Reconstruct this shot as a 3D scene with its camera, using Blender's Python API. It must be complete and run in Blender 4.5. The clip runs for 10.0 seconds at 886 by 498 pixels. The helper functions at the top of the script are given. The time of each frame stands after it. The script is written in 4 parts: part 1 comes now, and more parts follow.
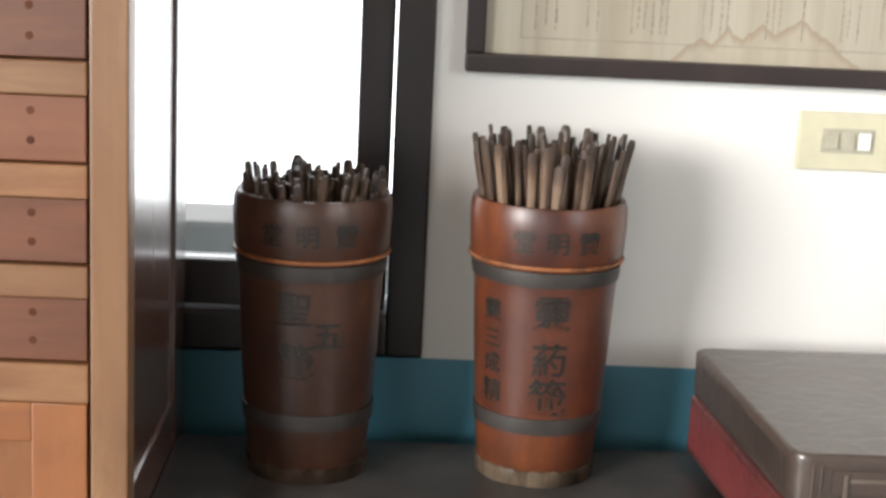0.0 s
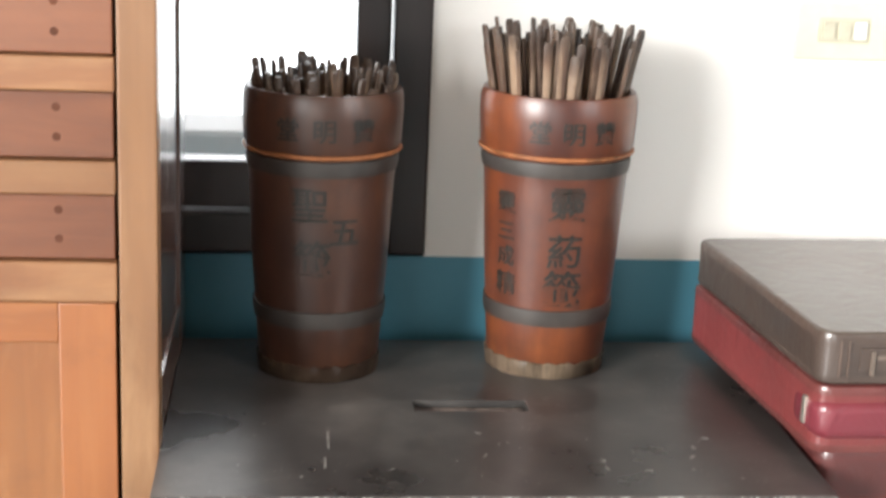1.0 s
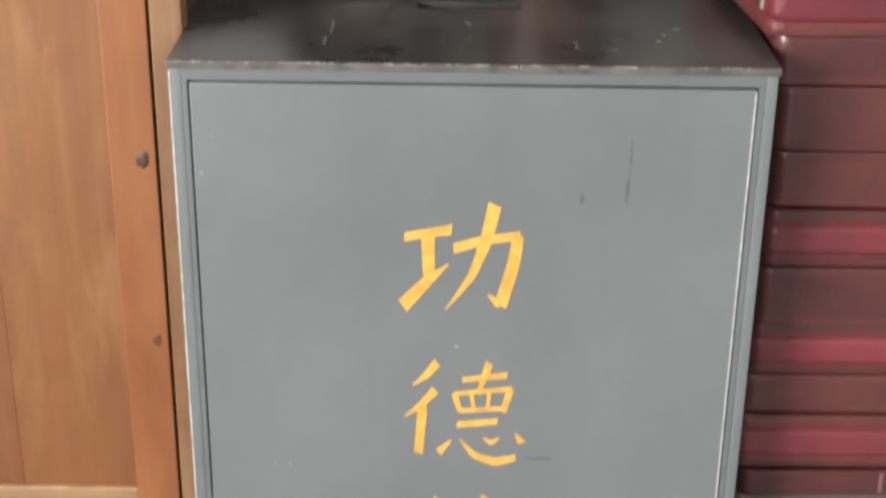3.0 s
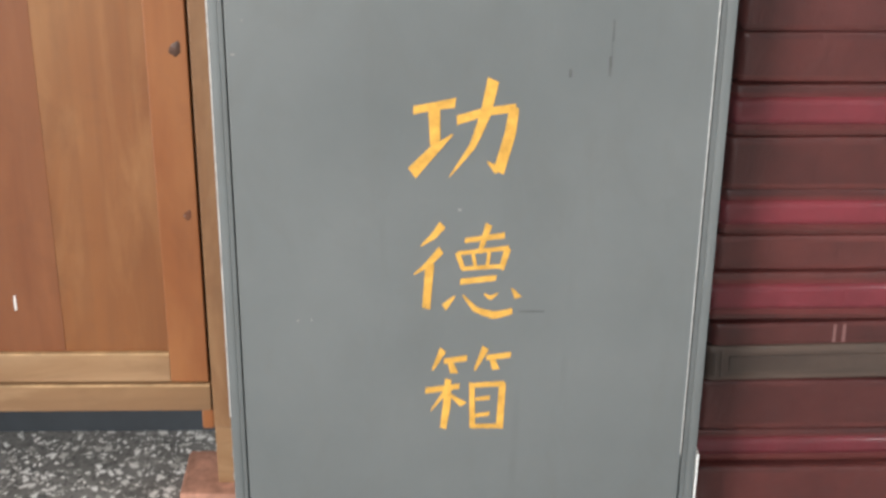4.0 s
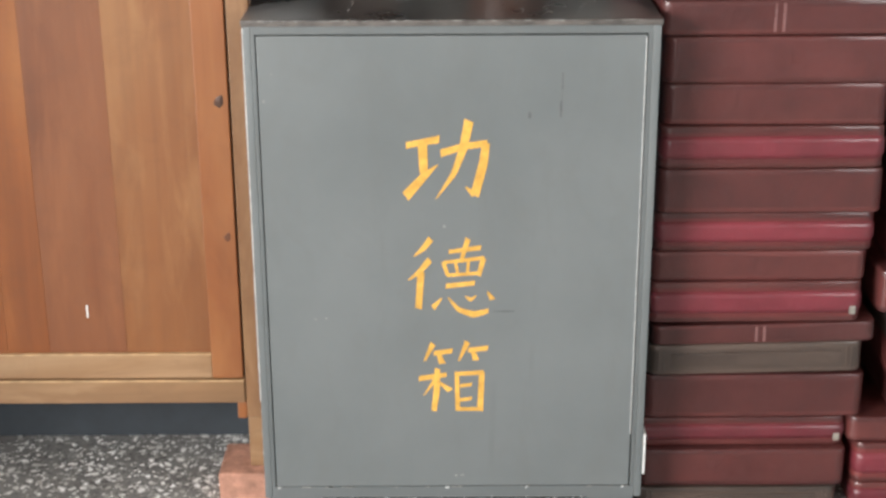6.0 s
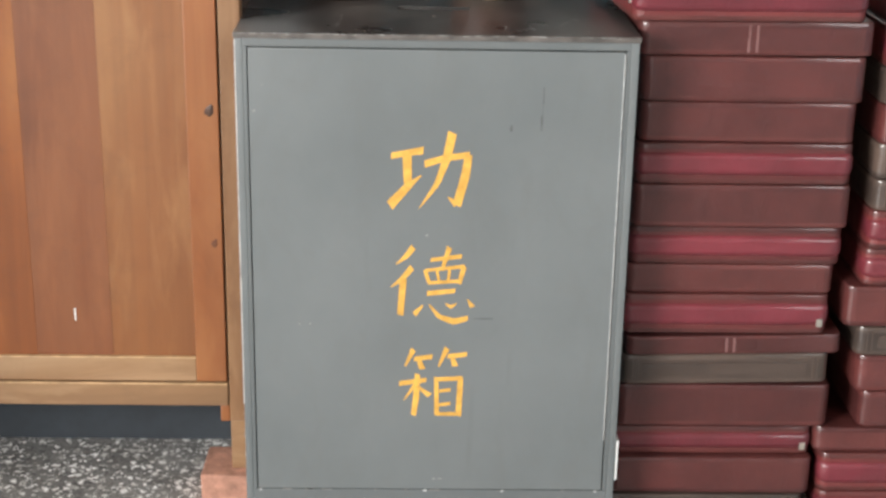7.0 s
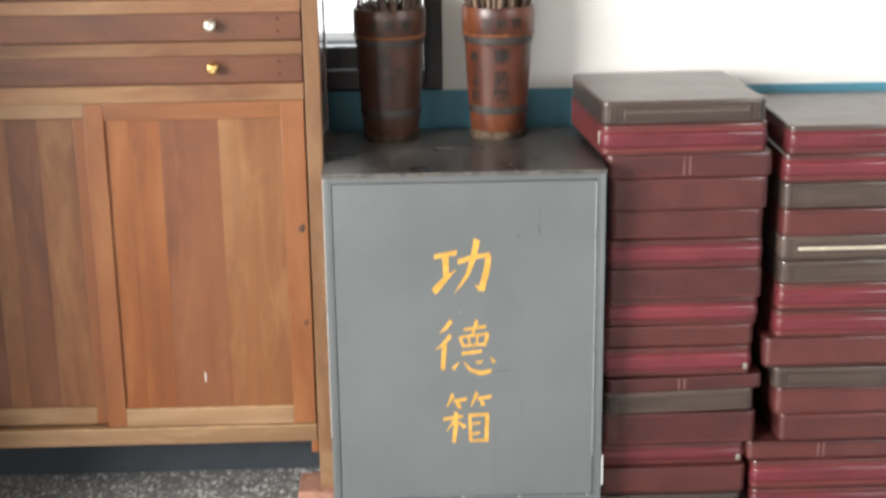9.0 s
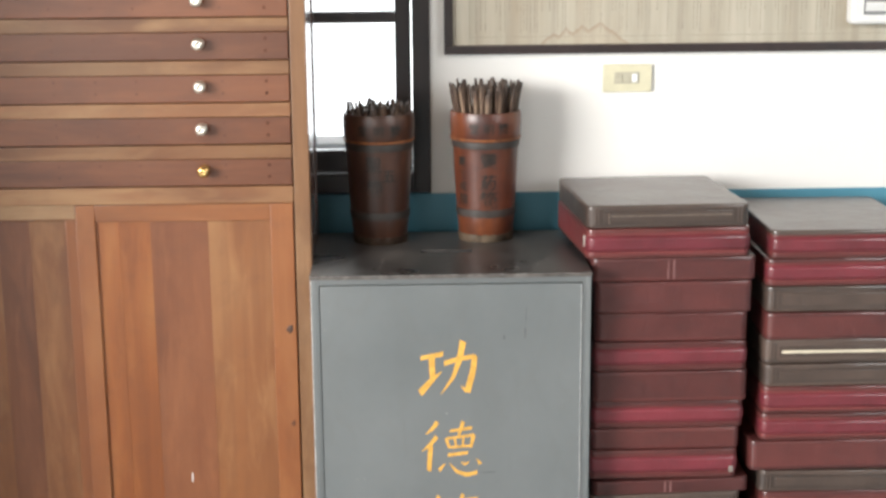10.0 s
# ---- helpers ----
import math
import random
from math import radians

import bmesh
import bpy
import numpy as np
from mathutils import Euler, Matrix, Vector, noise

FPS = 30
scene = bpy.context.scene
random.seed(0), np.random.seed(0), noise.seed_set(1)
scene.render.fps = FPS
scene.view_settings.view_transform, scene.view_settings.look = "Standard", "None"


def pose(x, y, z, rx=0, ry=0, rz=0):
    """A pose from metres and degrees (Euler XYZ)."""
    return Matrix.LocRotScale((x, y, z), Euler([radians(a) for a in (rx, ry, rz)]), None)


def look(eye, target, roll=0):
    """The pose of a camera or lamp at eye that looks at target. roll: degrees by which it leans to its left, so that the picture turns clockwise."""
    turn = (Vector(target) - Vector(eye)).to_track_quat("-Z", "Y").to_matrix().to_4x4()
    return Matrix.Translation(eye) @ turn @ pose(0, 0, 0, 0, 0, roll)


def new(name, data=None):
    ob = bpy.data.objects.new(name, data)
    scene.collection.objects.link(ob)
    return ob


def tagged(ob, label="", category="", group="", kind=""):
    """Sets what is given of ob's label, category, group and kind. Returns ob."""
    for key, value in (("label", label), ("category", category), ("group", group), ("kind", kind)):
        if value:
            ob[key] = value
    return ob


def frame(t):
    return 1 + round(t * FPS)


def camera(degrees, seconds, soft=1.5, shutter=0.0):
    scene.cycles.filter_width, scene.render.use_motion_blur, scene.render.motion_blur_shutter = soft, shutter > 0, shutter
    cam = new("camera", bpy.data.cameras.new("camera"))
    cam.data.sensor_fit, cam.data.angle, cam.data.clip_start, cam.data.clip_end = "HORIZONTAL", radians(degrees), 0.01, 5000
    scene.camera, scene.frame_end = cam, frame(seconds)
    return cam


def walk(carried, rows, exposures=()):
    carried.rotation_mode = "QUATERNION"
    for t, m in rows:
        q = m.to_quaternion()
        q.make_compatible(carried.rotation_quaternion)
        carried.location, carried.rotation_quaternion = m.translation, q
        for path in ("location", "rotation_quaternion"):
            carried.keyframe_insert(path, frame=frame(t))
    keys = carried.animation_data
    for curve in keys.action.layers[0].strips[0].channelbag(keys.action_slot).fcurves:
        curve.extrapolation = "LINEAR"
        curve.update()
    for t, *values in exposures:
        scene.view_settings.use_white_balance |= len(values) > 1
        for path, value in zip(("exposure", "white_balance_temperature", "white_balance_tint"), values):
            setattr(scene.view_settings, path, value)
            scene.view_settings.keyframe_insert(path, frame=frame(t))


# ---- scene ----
cam = camera(32.57, 10.0, soft=2.8, shutter=0.4)
PATH = [
    (0, (-0.0677, -1.2122, 1.4050), (-0.0037, 0.7403, 0.9763), 2.73),
    (0.5, (-0.1437, -1.1969, 1.3931), (-0.0039, 0.7390, 0.9110), 1.97),
    (1, (-0.1915, -1.2047, 1.3651), (0.0164, 0.7161, 0.8484), 2.47),
    (1.5, (-0.2195, -1.2251, 1.3256), (0.0154, 0.6682, 0.7252), 2.05),
    (2, (-0.2065, -1.2568, 1.3079), (0.0820, 0.5966, 0.6139), 2.01),
    (2.5, (-0.1200, -1.3222, 1.2943), (0.0247, 0.5155, 0.5184), 1.17),
    (3, (-0.0218, -1.4297, 1.2605), (-0.0295, 0.3955, 0.4429), 0.72),
    (3.2, (-0.0221, -1.4656, 1.2523), (-0.0267, 0.3490, 0.4114), 0.75),
    (4.3, (-0.0956, -1.7509, 1.2206), (-0.0322, 0.0566, 0.3670), 0.50),
    (4.5, (-0.0965, -1.8130, 1.2056), (-0.0351, 0.0144, 0.3951), 0.45),
    (5, (-0.0410, -1.9473, 1.2116), (-0.0460, -0.0998, 0.4456), -0.61),
    (5.5, (0.0288, -2.0924, 1.2056), (-0.0144, -0.2449, 0.4407), -1.50),
    (6, (-0.0159, -2.1401, 1.2593), (-0.0144, -0.2633, 0.5682), -0.27),
    (6.2, (-0.0275, -2.1577, 1.2543), (-0.0087, -0.2779, 0.5718), 0.41),
    (7.3, (-0.0560, -2.2225, 1.2594), (0.0047, -0.3331, 0.6063), 1.23),
    (7.5, (-0.0742, -2.2235, 1.2733), (-0.0014, -0.3376, 0.6114), 1.38),
    (7.8, (-0.0784, -2.3687, 1.3149), (-0.0112, -0.4797, 0.6613), 1.14),
    (8, (-0.1247, -2.7319, 1.4762), (-0.0470, -0.8511, 0.8007), 1.22),
    (8.5, (-0.1683, -3.0385, 1.6202), (-0.0769, -1.1670, 0.9206), 0.47),
    (9, (-0.1304, -3.0994, 1.5955), (-0.0796, -1.1869, 1.0127), -0.76),
    (9.5, (-0.1036, -3.1209, 1.6131), (-0.0657, -1.1891, 1.0965), -0.16),
    (10, (-0.1011, -3.1337, 1.6055), (-0.0489, -1.1865, 1.1516), -0.48),
]
walk(cam, [(t, look(eye, target, roll)) for t, eye, target, roll in PATH],
     [(0, -0.2), (0.5, 0.11), (1, 0.43), (1.5, 0.53), (2, 0.46), (2.5, 0.2), (3, -0.05), (4.5, -0.26), (5.5, -0.12), (7.5, -0.12), (8.5, -0.04), (10, -0.14)])

# ---- light ----
world = bpy.data.worlds.new("sky")
scene.world = world
world.use_nodes = True
wn = world.node_tree.nodes
sky = wn.new("ShaderNodeTexSky")
sky.sky_type, sky.sun_disc = "NISHITA", False
sky.sun_elevation, sky.sun_rotation = radians(50), radians(235)
world.node_tree.links.new(sky.outputs["Color"], wn["Background"].inputs["Color"])
wn["Background"].inputs["Strength"].default_value = 0.1


def window_light(name, m, width, height, watts, colour):
    """Daylight entering through an opening."""
    data = bpy.data.lights.new(name, "AREA")
    data.shape, data.size, data.size_y = "RECTANGLE", width, height
    data.energy, data.color = watts, colour
    ob = new(name, data)
    ob.matrix_world = m
    return ob


# the large window of the left wall, and the window of the right wall
window_light("daylight_left", look((-4.9, -4.4, 2.3), (0.0, 0.0, 0.9)), 2.8, 2.0, 805, (1.0, 0.99, 0.975))
window_light("daylight_right", look((3.05, -3.6, 2.2), (0.9, -0.6, 0.0)), 1.6, 1.8, 85, (0.97, 0.985, 1.0))


# added fill for front faces and album corners; the doorway behind is assumed
window_light("daylight_door", look((-1.5, -5.97, 1.3), (-0.6, 0.0, 0.8)), 1.6, 2.2, 36, (1.0, 0.99, 0.975))


# ---- materials ----
def material(name, rough=0.6, metal=0.0, coat=0.0, spec=0.5):
    mat = bpy.data.materials.new(name)
    mat.use_nodes = True
    b = mat.node_tree.nodes["Principled BSDF"]
    b.inputs["Roughness"].default_value = rough
    b.inputs["Metallic"].default_value = metal
    b.inputs["Coat Weight"].default_value = coat
    b.inputs["Coat Roughness"].default_value = 0.12
    b.inputs["Specular IOR Level"].default_value = spec
    return mat


class Nodes:
    """Shortcuts to wire a material."""

    def __init__(self, mat):
        self.t = mat.node_tree
        self.b = self.t.nodes["Principled BSDF"]
        self.co = self.t.nodes.new("ShaderNodeTexCoord")

    def link(self, a, b):
        self.t.links.new(a, b)

    def mapping(self, scale, out="Object"):
        n = self.t.nodes.new("ShaderNodeMapping")
        n.inputs["Scale"].default_value = scale
        self.link(self.co.outputs[out], n.inputs["Vector"])
        return n.outputs["Vector"]

    def offset(self, vec, amount=9.0):
        """Shift the pattern from object to object."""
        i = self.t.nodes.new("ShaderNodeObjectInfo")
        m = self.math("MULTIPLY", i.outputs["Random"], amount)
        a = self.t.nodes.new("ShaderNodeVectorMath")
        a.operation = "ADD"
        self.link(vec, a.inputs[0])
        self.link(m, a.inputs[1])
        return a.outputs[0]

    def noise(self, vec, scale, detail=4.0, rough=0.55, distortion=0.0):
        n = self.t.nodes.new("ShaderNodeTexNoise")
        n.inputs["Scale"].default_value = scale
        n.inputs["Detail"].default_value = detail
        n.inputs["Roughness"].default_value = rough
        n.inputs["Distortion"].default_value = distortion
        self.link(vec, n.inputs["Vector"])
        return n.outputs["Fac"]

    def voronoi(self, vec, scale, feature="F1"):
        n = self.t.nodes.new("ShaderNodeTexVoronoi")
        n.feature = feature
        n.inputs["Scale"].default_value = scale
        self.link(vec, n.inputs["Vector"])
        return n

    def ramp(self, fac, *stops):
        n = self.t.nodes.new("ShaderNodeValToRGB")
        el = n.color_ramp.elements
        while len(el) < len(stops):
            el.new(0.5)
        for e, (p, c) in zip(el, stops):
            e.position = p
            e.color = (*c, 1) if len(c) == 3 else c
        self.link(fac, n.inputs["Fac"])
        return n.outputs["Color"]

    def mix(self, fac, a, b, blend="MIX"):
        n = self.t.nodes.new("ShaderNodeMix")
        n.data_type, n.blend_type = "RGBA", blend
        for sock, v in ((n.inputs[0], fac), (n.inputs[6], a), (n.inputs[7], b)):
            if isinstance(v, (int, float)):
                sock.default_value = v
            elif isinstance(v, tuple):
                sock.default_value = (*v, 1)
            else:
                self.link(v, sock)
        return n.outputs[2]

    def math(self, op, a, b=0.0, c=None):
        n = self.t.nodes.new("ShaderNodeMath")
        n.operation = op
        for sock, v in zip(n.inputs, (a, b, c)):
            if v is None:
                continue
            if isinstance(v, (int, float)):
                sock.default_value = v
            else:
                self.link(v, sock)
        return n.outputs[0]

    def random(self):
        return self.t.nodes.new("ShaderNodeObjectInfo").outputs["Random"]

    def xyz(self, out="Object"):
        n = self.t.nodes.new("ShaderNodeSeparateXYZ")
        self.link(self.co.outputs[out], n.inputs[0])
        return n.outputs

    def colour(self, c):
        self.link(c, self.b.inputs["Base Color"])

    def rough(self, r):
        self.link(r, self.b.inputs["Roughness"])

    def bump(self, height, strength=0.2, distance=0.002):
        n = self.t.nodes.new("ShaderNodeBump")
        n.inputs["Strength"].default_value = strength
        n.inputs["Distance"].default_value = distance
        self.link(height, n.inputs["Height"])
        self.link(n.outputs["Normal"], self.b.inputs["Normal"])


def wood(name, dark, mid, light, axis, rough=0.42, coat=0.15, vary=0.35, knots=False):
    """Varnished boards with the grain along one axis."""
    mat = material(name, rough, coat=coat)
    n = Nodes(mat)
    s = [5.0, 5.0, 5.0]
    s["xyz".index(axis)] = 1.0
    vec = n.offset(n.mapping(s))
    broad = n.noise(vec, 1.0, 4, 0.5, 1.7)
    fs = [60.0, 60.0, 60.0]
    fs["xyz".index(axis)] = 1.6
    fine = n.noise(n.offset(n.mapping(fs)), 1.0, 5, 0.6, 0.5)
    c = n.ramp(broad, (0.28, dark), (0.5, mid), (0.75, light))
    c = n.mix(n.math("MULTIPLY", fine, 0.42), c, n.mix(0.6, dark, (0.02, 0.01, 0.006)))
    tone = n.ramp(n.random(), (0.0, (1 - vary, 1 - vary * 1.1, 1 - vary * 1.15)), (1.0, (1.10, 1.08, 1.06)))
    c = n.mix(1.0, c, tone, "MULTIPLY")
    # pale streaks: worn wood, and gloss highlights painted into the colour
    ws = [16.0, 16.0, 16.0]
    ws["xyz".index(axis)] = 3.0
    worn = n.noise(n.offset(n.mapping(ws), 3.0), 1.3, 5, 0.6, 0.6)
    worn = n.ramp(worn, (0.48, (0, 0, 0)), (0.72, (1, 1, 1)))
    c = n.mix(n.math("MULTIPLY", worn, 0.55), c, light)
    grime = n.noise(n.offset(n.mapping((9, 9, 9)), 5.0), 1.0, 6, 0.7, 0.4)
    grime = n.ramp(grime, (0.52, (0, 0, 0)), (0.74, (1, 1, 1)))
    c = n.mix(n.math("MULTIPLY", grime, 0.26), c, n.mix(0.5, dark, (0.03, 0.018, 0.012)))
    if knots:
        k = n.voronoi(n.offset(n.mapping((3.2, 3.2, 1.7))), 1.0)
        spot = n.math("SUBTRACT", 1.0, n.math("MULTIPLY", k.outputs["Distance"], 11.0))
        spot = n.math("MAXIMUM", spot, 0.0)
        c = n.mix(spot, c, (0.035, 0.018, 0.012))
    n.colour(c)
    n.rough(n.math("MULTIPLY_ADD", fine, 0.25, rough - 0.1))
    n.bump(fine, 0.15, 0.001)
    return mat


def plaster(name, base, dirt, rough=0.75, strength=0.25):
    mat = material(name, rough)
    n = Nodes(mat)
    vec = n.mapping((1, 1, 1))
    broad = n.noise(vec, 1.7, 5, 0.6)
    fine = n.noise(vec, 60, 4, 0.6)
    c = n.mix(n.math("MULTIPLY", n.math("SUBTRACT", broad, 0.42), strength * 2), base, dirt)
    n.colour(c)
    n.bump(n.math("ADD", fine, n.math("MULTIPLY", n.noise(vec, 7, 3), 2.0)), 0.12, 0.003)
    return mat


def plain(name, colour, rough=0.5, metal=0.0, coat=0.0, vary=0.15, scale=25.0):
    mat = material(name, rough, metal, coat)
    n = Nodes(mat)
    f = n.noise(n.offset(n.mapping((1, 1, 1))), scale, 4, 0.6)
    dark = tuple(v * (1 - vary) for v in colour)
    light = tuple(min(1.0, v * (1 + vary)) for v in colour)
    n.colour(n.ramp(f, (0.3, dark), (0.7, light)))
    n.rough(n.math("MULTIPLY_ADD", f, 0.2, rough - 0.1))
    return mat


def terrazzo():
    mat = material("terrazzo", 0.35)
    n = Nodes(mat)
    vec = n.mapping((1, 1, 1))
    warp = n.t.nodes.new("ShaderNodeTexNoise")
    warp.inputs["Scale"].default_value = 60
    n.link(vec, warp.inputs["Vector"])
    wv = n.t.nodes.new("ShaderNodeVectorMath")
    wv.operation = "MULTIPLY_ADD"
    n.link(warp.outputs["Color"], wv.inputs[0])
    wv.inputs[1].default_value = (0.016, 0.016, 0.0)
    n.link(vec, wv.inputs[2])
    v = wv.outputs[0]
    c = n.ramp(n.noise(vec, 9, 6, 0.7), (0.3, (0.13, 0.127, 0.122)), (0.7, (0.315, 0.305, 0.29)))
    # fine crushed stone
    small = n.voronoi(v, 130)
    tone = n.t.nodes.new("ShaderNodeSeparateColor")
    n.link(small.outputs["Color"], tone.inputs[0])
    grit = n.ramp(tone.outputs[0], (0.0, (0.08, 0.08, 0.08)), (0.5, (0.21, 0.205, 0.195)), (0.8, (0.33, 0.315, 0.29)), (1.0, (0.55, 0.53, 0.5)))
    inside = n.math("LESS_THAN", small.outputs["Distance"], 0.42)
    c = n.mix(n.math("MULTIPLY", inside, 0.8), c, grit)
    # pale angular chips, three sizes, each cut from its own cell
    for scale, share, gap in ((150, 0.80, 0.16), (94, 0.66, 0.18), (66, 0.72, 0.19)):
        chip, rim = n.voronoi(v, scale), n.voronoi(v, scale, "DISTANCE_TO_EDGE")
        sep = n.t.nodes.new("ShaderNodeSeparateColor")
        n.link(chip.outputs["Color"], sep.inputs[0])
        pick = n.math("GREATER_THAN", sep.outputs[0], share)
        limit = n.math("MULTIPLY_ADD", sep.outputs[1], 0.14, gap - 0.06)
        m = n.math("MULTIPLY", pick, n.math("GREATER_THAN", rim.outputs["Distance"], limit))
        stone = n.ramp(sep.outputs[2], (0.0, (0.42, 0.405, 0.38)), (0.25, (0.74, 0.73, 0.70)), (0.5, (0.92, 0.91, 0.89)), (1.0, (0.95, 0.945, 0.93)))
        c = n.mix(m, c, stone)
    n.colour(c)
    n.rough(n.math("MULTIPLY_ADD", n.noise(vec, 5, 4), 0.3, 0.25))
    return mat


def vinyl(name, base, dark):
    """Padded vinyl under a clear plastic sleeve."""
    mat = material(name, 0.42, coat=0.6, spec=0.32)
    mat.node_tree.nodes["Principled BSDF"].inputs["Coat Roughness"].default_value = 0.11
    n = Nodes(mat)
    vec = n.offset(n.mapping((1, 1, 1)))
    broad = n.noise(vec, 7, 4, 0.6)
    c = n.ramp(broad, (0.3, dark), (0.65, base))
    tone = n.ramp(n.random(), (0.0, (0.64, 0.63, 0.65)), (1.0, (1.06, 1.0, 1.0)))
    n.colour(n.mix(1.0, c, tone, "MULTIPLY"))
    wr = n.noise(n.offset(n.mapping((16, 16, 7))), 1.6, 5, 0.6, 1.2)
    crease = n.noise(n.offset(n.mapping((5, 5, 16))), 1.2, 3, 0.5, 0.6)
    n.bump(n.math("ADD", wr, n.math("MULTIPLY", crease, 1.4)), 0.55, 0.005)
    n.rough(n.math("MULTIPLY_ADD", broad, 0.25, 0.28))
    return mat


def lacquer(name, dark, mid, light, fine=26):
    """Red-brown lacquered wood, streaked upright, dulled with age."""
    mat = material(name, 0.36, coat=0.15)
    mat.node_tree.nodes["Principled BSDF"].inputs["Coat Roughness"].default_value = 0.32
    n = Nodes(mat)
    vec = n.offset(n.mapping((fine, fine, fine * 0.085)))
    streak = n.noise(vec, 1.0, 5, 0.65, 0.4)
    broad = n.noise(n.offset(n.mapping((9, 9, 6))), 1.0, 4, 0.6)
    c = n.ramp(broad, (0.3, dark), (0.52, mid), (0.75, light))
    c = n.mix(n.math("MULTIPLY", n.ramp(streak, (0.35, (0, 0, 0)), (0.75, (1, 1, 1))), 0.75), c, dark)
    grime = n.ramp(n.noise(n.offset(n.mapping((5, 5, 9))), 1.4, 5, 0.7), (0.48, (0, 0, 0)), (0.72, (1, 1, 1)))
    c = n.mix(n.math("MULTIPLY", grime, 0.6), c, (0.03, 0.014, 0.01))
    n.colour(c)
    n.rough(n.math("MULTIPLY_ADD", streak, 0.3, 0.22))
    n.bump(streak, 0.15, 0.001)
    return mat


def painted_steel(name="grey_enamel", k=1.0):
    mat = material(name, 0.42)
    n = Nodes(mat)
    vec = n.mapping((1, 1, 1))
    broad = n.noise(vec, 2.2, 5, 0.6)
    c = n.ramp(broad, (0.3, (0.126 * k, 0.139 * k, 0.140 * k)), (0.7, (0.168 * k, 0.180 * k, 0.180 * k)))
    smear = n.noise(n.mapping((14, 14, 5)), 1.0, 6, 0.7, 0.8)
    c = n.mix(n.math("MULTIPLY", n.ramp(smear, (0.5, (0, 0, 0)), (0.75, (1, 1, 1))), 0.3), c, (0.12, 0.122, 0.115))
    # dark runs and scuffs
    run = n.noise(n.mapping((26, 26, 1.6)), 1.0, 3, 0.5)
    run = n.ramp(run, (0.67, (0, 0, 0)), (0.76, (1, 1, 1)))
    spots = n.ramp(n.noise(vec, 4.5, 3), (0.5, (0, 0, 0)), (0.62, (1, 1, 1)))
    c = n.mix(n.math("MULTIPLY", n.math("MULTIPLY", run, spots), 0.22), c, (0.07, 0.07, 0.065))
    n.colour(c)
    fine = n.noise(vec, 180, 3)
    n.bump(fine, 0.08, 0.0006)
    n.rough(n.math("MULTIPLY_ADD", broad, 0.25, 0.3))
    return mat


def worn_top():
    mat = material("dark_worn_enamel", 0.22)
    n = Nodes(mat)
    vec = n.mapping((1, 1, 1))
    broad = n.noise(vec, 5, 5, 0.65)
    c = n.ramp(broad, (0.32, (0.024, 0.022, 0.021)), (0.52, (0.060, 0.056, 0.053)), (0.74, (0.135, 0.127, 0.118)))
    scuff = n.noise(n.mapping((16, 30, 1)), 1.5, 6, 0.75, 1.2)
    scuff = n.ramp(scuff, (0.58, (0, 0, 0)), (0.82, (1, 1, 1)))
    region = n.ramp(n.noise(vec, 6, 3), (0.40, (0, 0, 0)), (0.74, (1, 1, 1)))
    c = n.mix(n.math("MULTIPLY", n.math("MULTIPLY", scuff, region), 0.4), c, (0.36, 0.35, 0.33))
    speck = n.ramp(n.noise(vec, 240, 3, 0.7), (0.64, (0, 0, 0)), (0.70, (1, 1, 1)))
    where = n.ramp(n.noise(vec, 11, 4, 0.6), (0.50, (0, 0, 0)), (0.66, (1, 1, 1)))
    c = n.mix(n.math("MULTIPLY", n.math("MULTIPLY", speck, where), 0.65), c, (0.40, 0.39, 0.37))
    n.colour(c)
    n.rough(n.math("MULTIPLY_ADD", broad, 0.35, 0.14))
    n.bump(broad, 0.06, 0.003)
    return mat


def scroll_paper():
    """Old paper with a brown tide mark of water."""
    mat = material("aged_paper", 0.6)
    n = Nodes(mat)
    vec = n.mapping((1, 1, 1))
    streak = n.noise(n.mapping((30, 30, 1.2)), 1.0, 4, 0.6)
    c = n.ramp(streak, (0.3, (0.34, 0.305, 0.235)), (0.7, (0.50, 0.46, 0.37)))
    x, y, z = n.xyz()
    # the stain: a broad hump and a steep peak, ragged, above the lower edge
    rag = n.math("MULTIPLY", n.math("SUBTRACT", n.noise(n.mapping((46, 0, 0)), 1.0, 4, 0.7), 0.5), 0.024)
    dx = n.math("MULTIPLY", n.math("SUBTRACT", x, 0.318), 10.5)
    height = n.math("MULTIPLY_ADD", n.math("MULTIPLY", dx, dx), -0.040, 0.050)
    for at, top, steep in ((0.262, 0.048, 0.7), (0.290, 0.060, 1.1), (0.328, 0.066, 0.8), (0.369, 0.073, 0.72)):
        peak = n.math("MULTIPLY_ADD", n.math("ABSOLUTE", n.math("SUBTRACT", x, at)), -steep, top)
        height = n.math("MAXIMUM", height, peak)
    height = n.math("ADD", height, rag)
    gap = n.math("SUBTRACT", height, z)
    inside = n.math("GREATER_THAN", gap, 0.0)
    tide = n.math("MULTIPLY", inside, n.math("MAXIMUM", n.math("SUBTRACT", 1.0, n.math("MULTIPLY", gap, 85.0)), 0.0))
    c = n.mix(n.math("MULTIPLY", inside, 0.18), c, (0.40, 0.30, 0.19))
    c = n.mix(n.math("MULTIPLY", tide, 0.62), c, (0.24, 0.145, 0.08))
    brown = n.ramp(n.noise(n.mapping((9, 9, 2.2)), 1.0, 4, 0.65), (0.45, (0, 0, 0)), (0.75, (1, 1, 1)))
    c = n.mix(n.math("MULTIPLY", brown, 0.4), c, (0.36, 0.27, 0.17))
    n.colour(n.mix(n.math("MULTIPLY", n.noise(vec, 3, 4), 0.3), c, (0.37, 0.32, 0.25)))
    return mat


